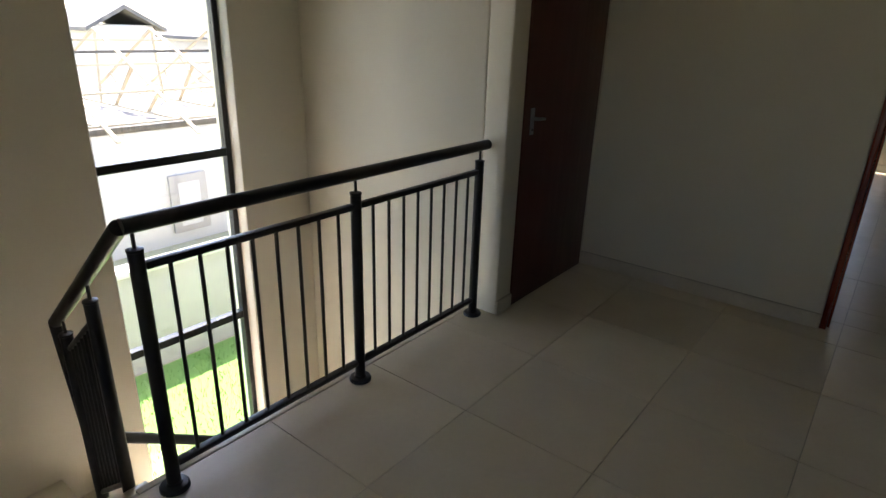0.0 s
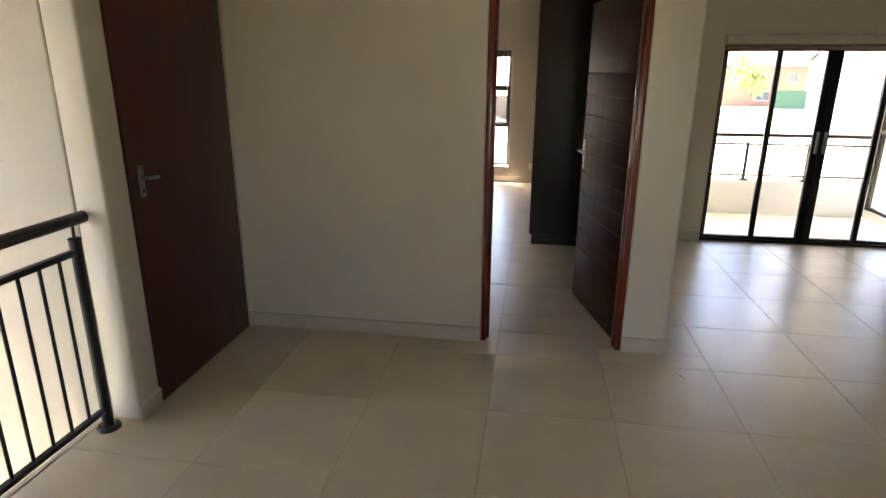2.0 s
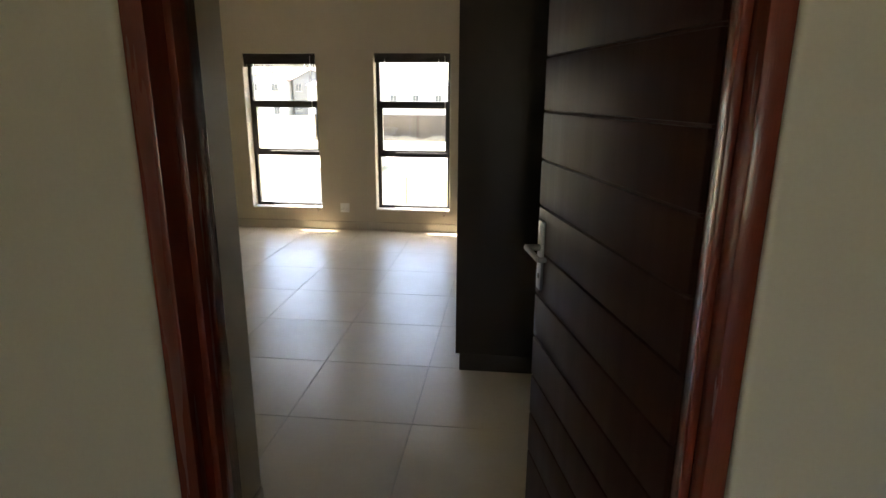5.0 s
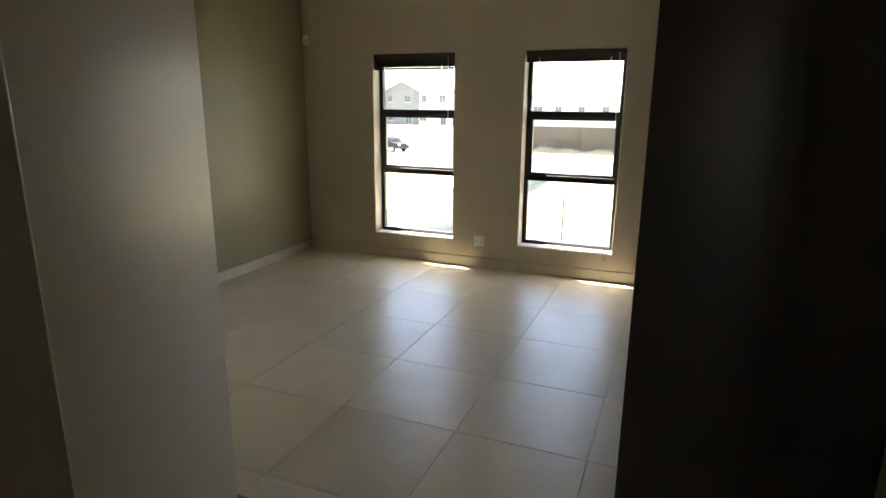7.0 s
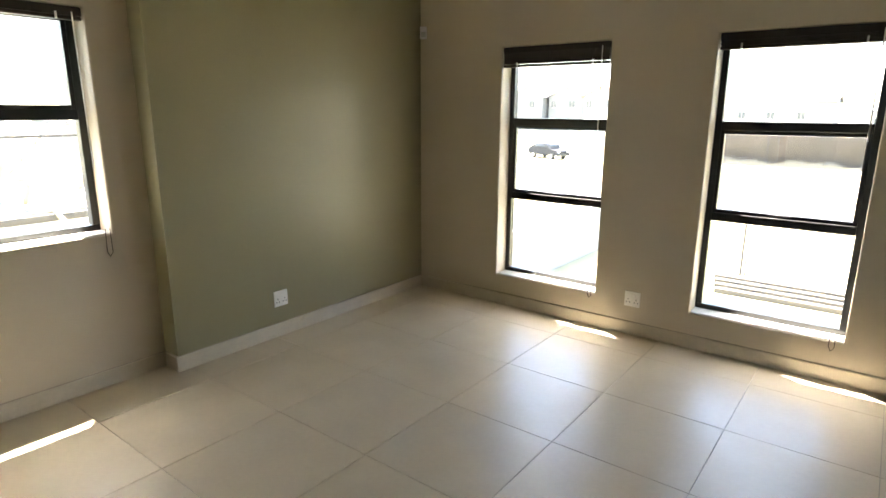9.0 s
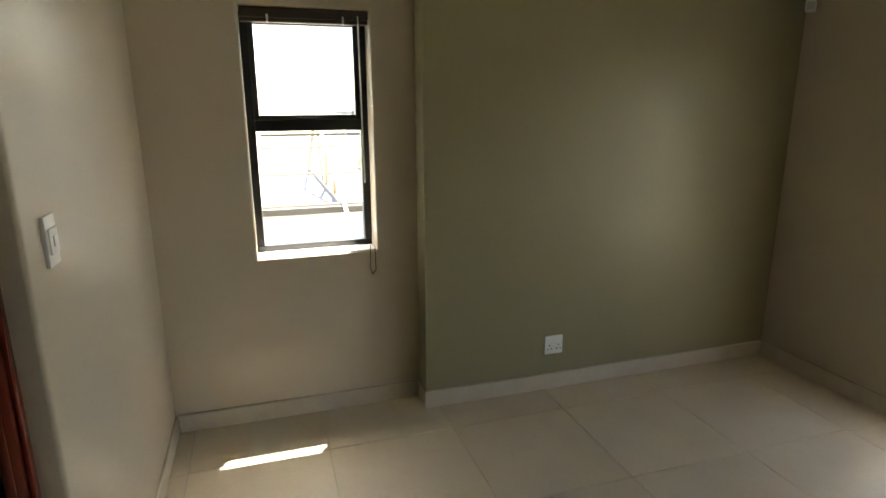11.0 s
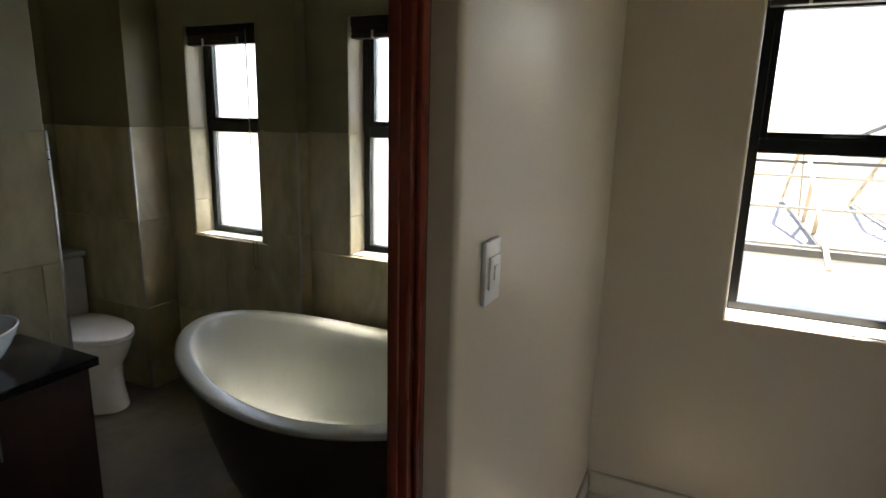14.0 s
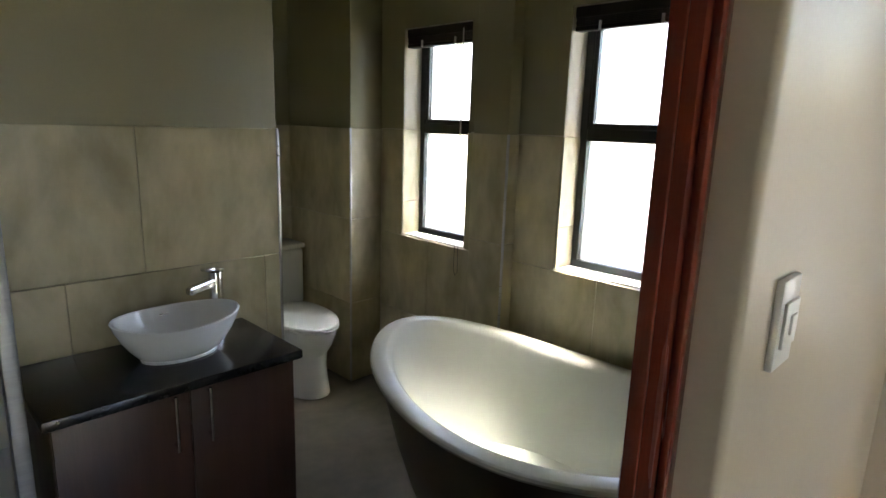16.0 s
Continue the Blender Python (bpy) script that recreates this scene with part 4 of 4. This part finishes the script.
slab("ground", -600, -600, GZ - 0.3, 600, 600, GZ, GRASS_DRY, "pale dry grass field to the horizon", "ground")
slab("lawn", -7.5, -6.0, GZ, -3.8, 9.2, GZ + 0.02, LAWN, "bright green lawn strip beside the house", "lawn")
slab("pavement", -6.0, 12.0, GZ, 6.0, 13.6, GZ + 0.03, PAVE, "pale concrete paving in front of the house", "pavement")
slab("road", -120.0, 44.0, GZ, 120.0, 50.0, GZ + 0.02, mat("pale_gravel_road", (0.34, 0.31, 0.27), 0.95, scale=0.5, grain=20, bump=0.5), "pale gravel road across the field", "road")
wall("wall_under_north", 'x', YN, YN + 0.25, XO, XP, GZ, -0.30, PLASTER, label="white plastered ground floor wall")
wall("wall_under_west", 'y', XO, XW, YS, YN, GZ, -0.30, PLASTER, label="white plastered ground floor wall")
slab("boundary_wall_west", -7.75, -10, GZ, -7.55, 40, -1.55, GREYPLASTER, "grey plastered boundary wall", "wall", 0.01)
slab("boundary_wall_coping", -7.80, -10, -1.55, -7.50, 40, -1.47, PLASTER, "plastered coping of the boundary wall", "coping", 0.01)
# grass blades on the lawn
rng = random.Random(4)
verts, faces = [], []
for k in range(9000):
    x, y = rng.uniform(-7.4, -3.9), rng.uniform(0.5, 8.0)
    h, a, w = rng.uniform(0.03, 0.08), rng.uniform(0, 6.28), 0.006
    dx, dy = math.cos(a) * w, math.sin(a) * w
    lx, ly = rng.uniform(-0.03, 0.03), rng.uniform(-0.03, 0.03)
    i = len(verts)
    verts += [(x - dx, y - dy, GZ + 0.015), (x + dx, y + dy, GZ + 0.015), (x + lx, y + ly, GZ + 0.02 + h)]
    faces.append((i, i + 1, i + 2))
me = bpy.data.meshes.new("grass")
me.from_pydata(verts, [], faces)
me.materials.append(LAWN)
tagged(new("grass", me), "bright green lawn grass", "grass", kind="stuff")


def far_window(parent, axis, c, side, u, z, w, h):
    f = part("window", abox(axis, u - w / 2, u + w / 2, c, c + side * 0.06, z, z + h, 0.01), GREYPLASTER, parent)
    for k in (-1, 1):
        part("pane", abox(axis, u + k * w / 4 - w / 4 + 0.04, u + k * w / 4 + w / 4 - 0.04, c + side * 0.06, c + side * 0.07, z + 0.05, z + h - 0.05, 0.0), DARKWIN, f)
    part("sill", abox(axis, u - w / 2 - 0.05, u + w / 2 + 0.05, c, c + side * 0.10, z - 0.08, z, 0.01), PLASTER, f)


def gable_roof(x0, y0, x1, y1, z, rise, over=0.4):
    """A pitched roof with its ridge along x and thickness."""
    bm = bmesh.new()
    ym = (y0 + y1) / 2
    sec = [(y0 - over, z - 0.1), (ym, z + rise), (y1 + over, z - 0.1), (y1 + over, z - 0.25), (ym, z + rise - 0.18), (y0 - over, z - 0.25)]
    a = [bm.verts.new((x0 - over, y, zz)) for y, zz in sec]
    b = [bm.verts.new((x1 + over, y, zz)) for y, zz in sec]
    for i in range(6):
        j = (i + 1) % 6
        bm.faces.new((a[i], a[j], b[j], b[i]))
    bm.faces.new((a[0], a[1], a[4], a[5]))
    bm.faces.new((a[1], a[2], a[3], a[4]))
    bm.faces.new((b[0], b[1], b[4], b[5]))
    bm.faces.new((b[1], b[2], b[3], b[4]))
    return bm


def gable_end(x, y0, y1, z, rise, t=0.2):
    bm = bmesh.new()
    p = [bm.verts.new((x + d, y, zz)) for d in (0, t) for y, zz in ((y0, z - 0.25), (y1, z - 0.25), ((y0 + y1) / 2, z + rise - 0.2))]
    bm.faces.new(p[:3])
    bm.faces.new(p[3:])
    for i in range(3):
        j = (i + 1) % 3
        bm.faces.new((p[i], p[j], p[3 + j], p[3 + i]))
    return bm


def house(x0, y0, x1, y1, height, rise, wall_mat, label, windows):
    h = thing("house", label, "house", "houses across the field")
    part("wall", boxed(x0, y0, GZ, x1, y1, GZ + height, 0.02), wall_mat, h)
    part("roof", gable_roof(x0, y0, x1, y1, GZ + height, rise), ROOF, h)
    part("gable", gable_end(x0, y0, y1, GZ + height, rise), wall_mat, h)
    part("gable", gable_end(x1 - 0.2, y0, y1, GZ + height, rise), wall_mat, h)
    for u, z, w, hh in windows:
        far_window(h, 'x', y0, -1, x0 + u, GZ + z, w, hh)
    return h


def townhouse(x0, y0, w, wall_mat, label):
    """A double-storey house with its gable to the field."""
    h = thing("house", label, "house", "houses across the field")
    x1, ym, z = x0 + w, y0 + 9.0, GZ + 7.4
    part("wall", boxed(x0, y0, GZ, x1, ym, z, 0.02), wall_mat, h)
    bm, xm = bmesh.new(), x0 + w / 2
    p = [bm.verts.new((x, y, zz)) for y in (y0, y0 + 0.25) for x, zz in ((x0, z), (x1, z), (xm, z + 1.9))]
    bm.faces.new(p[:3])
    bm.faces.new(p[3:])
    for i in range(3):
        bm.faces.new((p[i], p[(i + 1) % 3], p[3 + (i + 1) % 3], p[3 + i]))
    part("gable", bm, wall_mat, h)
    for s in (-1, 1):
        bm = bmesh.new()
        e = xm + s * (w / 2 + 0.4)
        v = [bm.verts.new(c) for c in ((e, y0 - 0.3, z - 0.25), (xm, y0 - 0.3, z + 2.02), (xm, ym, z + 2.02), (e, ym, z - 0.25))]
        u = [bm.verts.new((c.co.x, c.co.y, c.co.z - 0.22)) for c in v]
        bm.faces.new(v)
        bm.faces.new(u)
        for i in range(4):
            bm.faces.new((v[i], v[(i + 1) % 4], u[(i + 1) % 4], u[i]))
        part("roof", bm, BRICK if wall_mat is PLASTER else ROOF, h)
    for u, zz, ww, hh in ((1.2, 4.9, 1.2, 1.5), (w - 2.6, 4.9, 1.4, 1.5), (1.0, 0.9, 1.6, 1.4), (w - 2.4, 0.2, 1.2, 2.1)):
        far_window(h, 'x', y0, -1, x0 + u, GZ + zz, ww, hh)


house(-40, 120, -9, 132, 6.1, 1.2, PLASTER, "long white house with a low grey roof", [(3, 3.1, 1.2, 1.2), (8, 3.1, 1.2, 1.2), (13.5, 3.1, 1.8, 1.2), (17.5, 3.1, 1.2, 1.2), (22, 3.1, 1.2, 1.2), (26.5, 3.1, 1.2, 1.2)])
house(-6, 124, 14, 136, 4.6, 1.0, PLASTER, "white house with a low grey roof", [(3, 2.0, 1.4, 1.4), (8, 2.0, 1.4, 1.4), (14, 2.0, 2.4, 1.4)])
for k in range(8):
    townhouse(-108 + 9.0 * k, 124.0 + 1.5 * (k % 2), 8.2, HOUSEGREY if k % 3 else PLASTER,
              "grey double-storey house with a dark gabled roof" if k % 3 else "white double-storey house with a reddish gabled roof")
house(28, 98, 40, 110, 6.0, 2.8, BRICK, "red brick double-storey house with a grey roof", [(2, 3.5, 1.1, 1.3), (6, 3.5, 1.1, 1.3), (10, 3.5, 1.1, 1.3), (6, 0.9, 1.8, 1.3)])
house(45, 100, 63, 112, 6.4, 2.4, PLASTER, "white double-storey house with dark windows", [(3, 3.6, 1.8, 1.4), (8, 3.6, 1.4, 1.4), (13, 3.6, 1.4, 1.4), (3, 0.9, 1.8, 1.3), (9, 0.9, 1.8, 1.3)])
slab("boundary_wall_north", -19.5, 62.0, GZ, 1.0, 62.25, GZ + 2.45, mat("weathered_brown_wall", (0.11, 0.085, 0.065), 0.95, color2=(0.07, 0.058, 0.042), scale=0.6, grain=3, bump=0.5, mix=0.7), "weathered brown boundary wall across the field", "wall", 0.02)
rng = random.Random(9)
verts, faces = [], []
for k in range(2600):
    x, y = rng.uniform(-19.5, 1.0), rng.uniform(59.6, 61.9)
    h, w = rng.uniform(0.15, 0.55) * (1 + 0.6 * math.sin(x * 1.7) * math.sin(x * 0.6)), rng.uniform(0.02, 0.05)
    i = len(verts)
    verts += [(x - w, y, GZ), (x + w, y, GZ), (x + rng.uniform(-0.2, 0.2), y + rng.uniform(-0.1, 0.1), GZ + h)]
    faces.append((i, i + 1, i + 2))
me = bpy.data.meshes.new("dry_grass")
me.from_pydata(verts, [], faces)
me.materials.append(STALK)
tagged(new("dry_grass", me), "tall dry grass at the foot of the far wall", "grass", kind="stuff")
slab("fence_net", 32.8, 91.0, GZ, 37.4, 91.06, GZ + 2.55, NET, "dark green shade-cloth fence", "fence")

# neighbour's house being built, with open roof trusses
nb = thing("unfinished_house", "white plastered house with bare timber roof trusses", "house")
part("wall", boxed(-20.0, -4.0, GZ - 0.05, -12.0, 22.0, -0.50, 0.02), PLASTER, nb)
part("wall_plate", boxed(-12.16, -4.0, -0.50, -11.96, 22.0, -0.38, 0.01), DARKTIMBER, nb)
part("slab_inside", boxed(-19.9, -3.9, -0.52, -12.2, 21.9, -0.48, 0.0), SCREED, nb)


def bar3(bm, a, b, w=0.045, h=0.075):
    a, b = Vector(a), Vector(b)
    d = b - a
    v = bm_box(bm, -w / 2, -h / 2, 0, w / 2, h / 2, d.length)
    bmesh.ops.transform(bm, matrix=Matrix.Translation(a) @ d.to_track_quat('Z', 'X').to_matrix().to_4x4(), verts=v)


def truss(y, lean=0.0):
    bm = bmesh.new()
    zb, za = -0.38, 1.35
    e0, e1, mid = (-11.5, y, zb - 0.20), (-20.5, y, zb - 0.20), (-16.0, y + lean, za)
    bar3(bm, (-12.0, y, zb), (-20.0, y, zb))
    bar3(bm, e0, mid)
    bar3(bm, e1, mid)
    for f in (0.25, 0.5):
        p = Vector((-12.0, y, zb)).lerp(Vector((-16.0, y, zb)), f * 1.6)
        q = Vector(e0).lerp(Vector(mid), f + 0.1)
        bar3(bm, p, q)
        p2 = Vector((-20.0, y, zb)).lerp(Vector((-16.0, y, zb)), f * 1.6)
        bar3(bm, p2, Vector(e1).lerp(Vector(mid), f + 0.1))
    bar3(bm, (-16.0, y, zb), mid)
    return bm


for k in range(14):
    part("truss", truss(-2.0 + 1.6 * k, 0.15 * math.sin(k * 1.7)), TIMBER, nb)
for k, f in enumerate((0.15, 0.4, 0.65, 0.9)):
    bm = bmesh.new()
    p = Vector((-11.5, -3.0, -0.66)).lerp(Vector((-16.0, -3.0, 1.29)), f)
    bar3(bm, p, p + Vector((0, 24.0 - 6 * (k % 2), 0)), 0.05, 0.05)
    part("batten", bm, TIMBER, nb)
bm = bmesh.new()
bar3(bm, (-14.95, -3.0, 0.86), (-14.95, 11.0, 0.86), 0.06, 0.07)
part("purlin", bm, DARKTIMBER, nb)
for y in (5.85, 9.4, 2.4, 13.0):
    f = part("window_surround", boxed(-12.0, y - 0.42, -2.75, -11.93, y + 0.42, -1.48, 0.02), GREYPLASTER, nb)
    part("pane", boxed(-11.93, y - 0.24, -2.6, -11.92, y + 0.24, -1.66, 0.0), PLASTER, f)
far = thing("house", "dark-roofed house beyond the unfinished roof", "house", "houses across the field")
part("wall", boxed(-31, 10.4, GZ, -26.8, 12.9, 1.35, 0.02), PLASTER, far)
part("roof", gable_roof(-31, 10.4, -26.8, 12.9, 1.35, 0.8), ROOF, far)
far = thing("house", "dark-roofed house beyond the unfinished roof", "house", "houses across the field")
part("wall", boxed(-31, 15.6, GZ, -26.8, 18.4, 1.0, 0.02), PLASTER, far)
part("roof", gable_roof(-31, 15.6, -26.8, 18.4, 1.0, 0.9), ROOF, far)


# parked car
def car(x, y, turn):
    c = thing("car", "dark grey hatchback parked on the field", "car", at=pose(x, y, GZ, 0, 0, turn))
    bm = bmesh.new()
    sec = [(-2.0, 0.35), (-2.02, 0.75), (-1.6, 0.88), (-1.0, 0.93), (-0.35, 1.40), (0.95, 1.42), (1.75, 0.98), (2.0, 0.90), (2.02, 0.35)]
    L = [bm.verts.new((px, -0.80 + (0.12 if pz > 1.0 else 0.0), pz)) for px, pz in sec]
    R = [bm.verts.new((px, 0.80 - (0.12 if pz > 1.0 else 0.0), pz)) for px, pz in sec]
    bm.faces.new(L)
    bm.faces.new(list(reversed(R)))
    for i in range(len(sec)):
        j = (i + 1) % len(sec)
        bm.faces.new((L[i], R[i], R[j], L[j]))
    bmesh.ops.bevel(bm, geom=bm.edges[:], offset=0.05, segments=2, affect='EDGES')
    part("body", bm, CARPAINT, c)
    part("windscreen", boxed(-0.90, -0.60, 0.98, -0.48, 0.60, 1.30, 0.01), DARKWIN, c)
    for s in (-1, 1):
        part("side_window", boxed(-0.35, s * 0.735 - 0.02, 0.98, 1.1, s * 0.735 + 0.02, 1.30, 0.01), DARKWIN, c)
        part("headlight", boxed(-2.04, s * 0.58 - 0.14, 0.62, -1.97, s * 0.58 + 0.14, 0.78, 0.02), CERAMIC, c)
        for wx in (-1.25, 1.25):
            w = part("wheel", tube((wx, s * 0.62, 0.30), (wx, s * 0.82, 0.30), 0.30, None, 20), RUBBER, c)
            part("rim", tube((wx, s * 0.80, 0.30), (wx, s * 0.83, 0.30), 0.19, None, 16), STEEL, w)
    part("bumper", boxed(-2.08, -0.78, 0.32, -1.95, 0.78, 0.55, 0.04), DARKPLASTIC, c)
    return c


car(-26.3, 55.5, 160)

# young staked tree and boards on the ground
stk = thing("tree_stake", "thin stake beside a young sapling", "stake")
part("stake", tube((-3.2, 22.7, GZ), (-3.2, 22.7, GZ + 1.7), 0.03, None, 8), DARKTIMBER, stk)
sap = thing("sapling", "bare young sapling tied to its stake", "tree")
part("trunk", tube((-3.1, 22.75, GZ), (-3.13, 22.7, GZ + 1.9), 0.018, 0.008, 8), BARK, sap)
for k in range(6):
    part("twig", tube((-3.12, 22.72, GZ + 0.9 + 0.16 * k), (-3.12 + 0.25 * math.cos(k * 2.4), 22.72 + 0.25 * math.sin(k * 2.4), GZ + 1.15 + 0.17 * k), 0.006, 0.003, 6), BARK, sap)
for k in range(4):
    bm = boxed(-3.4 - 0.1 * k, 20.6 + 0.45 * k, GZ, 1.6 + 0.3 * k, 20.8 + 0.45 * k, GZ + 0.12, 0.01)
    tagged(part("scaffold_board", bm, DARKTIMBER), "weathered grey board lying on the ground", "board", "boards on the ground")


# trees
def tree(x, y, base, height, crown, seed, n=650):
    r = random.Random(seed)
    t = thing("tree", "small pale green leafy tree in the field", "tree", "trees in the field")
    bm = bmesh.new()
    bm_tube(bm, (x, y, base), (x + 0.1, y, base + height * 0.45), 0.09, 0.06, 10)
    for k in range(7):
        a = k * 0.9 + r.random()
        z0 = base + height * (0.35 + 0.05 * k)
        bm_tube(bm, (x + 0.08, y, z0), (x + math.cos(a) * crown * 0.65, y + math.sin(a) * crown * 0.65, z0 + height * 0.28), 0.035, 0.012, 6)
    part("trunk", bm, BARK, t)
    verts, faces = [], []
    lobes = [(r.uniform(-0.55, 0.55) * crown, r.uniform(-0.55, 0.55) * crown, base + height * r.uniform(0.5, 0.9), r.uniform(0.35, 0.6) * crown) for _ in range(9)]
    for _ in range(n):
        lx, ly, lz, lr = r.choice(lobes)
        v = Vector((r.gauss(0, 1), r.gauss(0, 1), r.gauss(0, 1))).normalized() * lr * r.uniform(0.55, 1.05)
        c = Vector((x + lx, y + ly, lz)) + v * 0.9
        s = r.uniform(0.08, 0.17) * crown / 1.7
        e = Euler((r.uniform(0, 6), r.uniform(0, 6), r.uniform(0, 6))).to_matrix()
        i = len(verts)
        verts += [tuple(c + e @ Vector(q)) for q in ((-s, -s * 0.5, 0), (s, -s * 0.5, 0.03), (s, s * 0.5, 0), (-s, s * 0.5, 0.03))]
        faces.append((i, i + 1, i + 2, i + 3))
    m = bpy.data.meshes.new("crown")
    m.from_pydata(verts, [], faces)
    m.materials.append(LEAF)
    ob = new("crown", m)
    ob.parent = t
    return t


tree(24.4, 74.0, GZ, 6.4, 2.3, 11, 1700)
tree(20.2, 76.0, GZ, 6.0, 2.2, 12, 1400)
tree(40.5, 88.0, GZ, 6.0, 2.4, 13, 1000)
tree(56.0, 90.0, GZ, 6.4, 2.6, 14, 1000)

# balcony
slab("balcony_floor", XP, YG + 0.15, -0.30, 3.898, 7.7, -0.03, BALCONY, "pale tiled balcony floor", "floor", 0.01)
slab("balcony_parapet", XP, 7.52, -0.03, 3.898, 7.68, 0.37, BALCONY, "low white plastered balcony parapet", "parapet", 0.01)
br = thing("balcony_railing", "slim black steel balcony railing", "railing")
for k in range(5):
    post(br, 1.18 + 0.68 * k, 7.60, 0.81, 0.37, 0.018)
part("handrail", tube((XP + 0.1, 7.60, 0.905), (3.88, 7.60, 0.905), 0.022, None, 12), BLACK, br)
part("bottom_bar", boxed(XP + 0.1, 7.59, 0.42, 3.88, 7.61, 0.44, 0.0), BLACK, br)
part("top_bar", boxed(XP + 0.1, 7.59, 0.79, 3.88, 7.61, 0.81, 0.0), BLACK, br)
for k in range(28):
    x = XP + 0.2 + 0.102 * (k + 1)
    part("baluster", tube((x, 7.60, 0.43), (x, 7.60, 0.80), 0.005, None, 6), BLACK, br)
# wing of the house beside the balcony
wall("wall_wing", 'y', 3.90, 4.10, YG + 0.15, 9.4, -0.03, ZC + 0.3, BALCONY, [(6.85, 7.62, 0.06, 1.78)], label="white plastered wing beside the balcony")
window("window_7", 'y', 3.90, 1, 6.85, 7.62, 0.06, 1.78, (0.97, 1.32), "black aluminium window in the white wing", deep=0.05, sill=False)
# ---- floor tiles ----
PITCH, GX, GY = 0.60, -0.73, 6.27
tile_cache = {}


def lay(parent, *rects, under=9.0):
    """Lays cream tiles of the common grid over a floor made up of rectangles, cut at its edges;
    under: the most of a tile that may run in under a wall, in square metres."""
    i0, i1 = math.floor((min(r[0] for r in rects) - GX) / PITCH), math.ceil((max(r[2] for r in rects) - GX) / PITCH)
    j0, j1 = math.floor((min(r[1] for r in rects) - GY) / PITCH), math.ceil((max(r[3] for r in rects) - GY) / PITCH)
    for i in range(i0, i1):
        for j in range(j0, j1):
            cuts = []
            for x0, y0, x1, y1 in rects:
                a, b = max(x0, GX + i * PITCH), min(x1, GX + (i + 1) * PITCH)
                c, d = max(y0, GY + j * PITCH), min(y1, GY + (j + 1) * PITCH)
                if b - a > 0.01 and d - c > 0.01:
                    cuts.append((a, c, b, d))
            if not cuts:
                continue
            whole = (min(q[0] for q in cuts), min(q[1] for q in cuts), max(q[2] for q in cuts), max(q[3] for q in cuts))
            spare = (whole[2] - whole[0]) * (whole[3] - whole[1]) - sum((q[2] - q[0]) * (q[3] - q[1]) for q in cuts)
            for a, c, b, d in ([whole] if spare < under else cuts):
                w, h = round(b - a - 0.003, 4), round(d - c - 0.003, 4)
                if (w, h) not in tile_cache:
                    bm = bmesh.new()
                    bm_box(bm, -w / 2, -h / 2, -0.0035, w / 2, h / 2, 0.0)
                    top = [e for e in bm.edges if all(v.co.z > -0.001 for v in e.verts)]
                    bmesh.ops.bevel(bm, geom=top, offset=0.0012, segments=1, affect='EDGES')
                    tile_cache[(w, h)] = mesh_of("tile", bm, TILE, False)
                ob = new("tile", tile_cache[(w, h)])
                ob.parent = parent
                ob.location = ((a + b) / 2, (c + d) / 2, 0.0)


LOUNGE_Y = GY + math.ceil((YB - GY) / PITCH) * PITCH
lay(floor_landing, (-1.914, -3.0, 6.5, YF), (-0.205, YF, 0.566, YB), (XP, YF, 6.5, LOUNGE_Y), under=0.1)
lay(floor_lounge, (XP, LOUNGE_Y, 6.5, YG))
lay(floor_bedroom, (-0.595, YB, XR, 4.46), (-1.163, 4.46, XR, 5.50), (-2.045, 5.50, XR, YD), (XC, YD, XR, YN), (XW, YD, XC, YC))
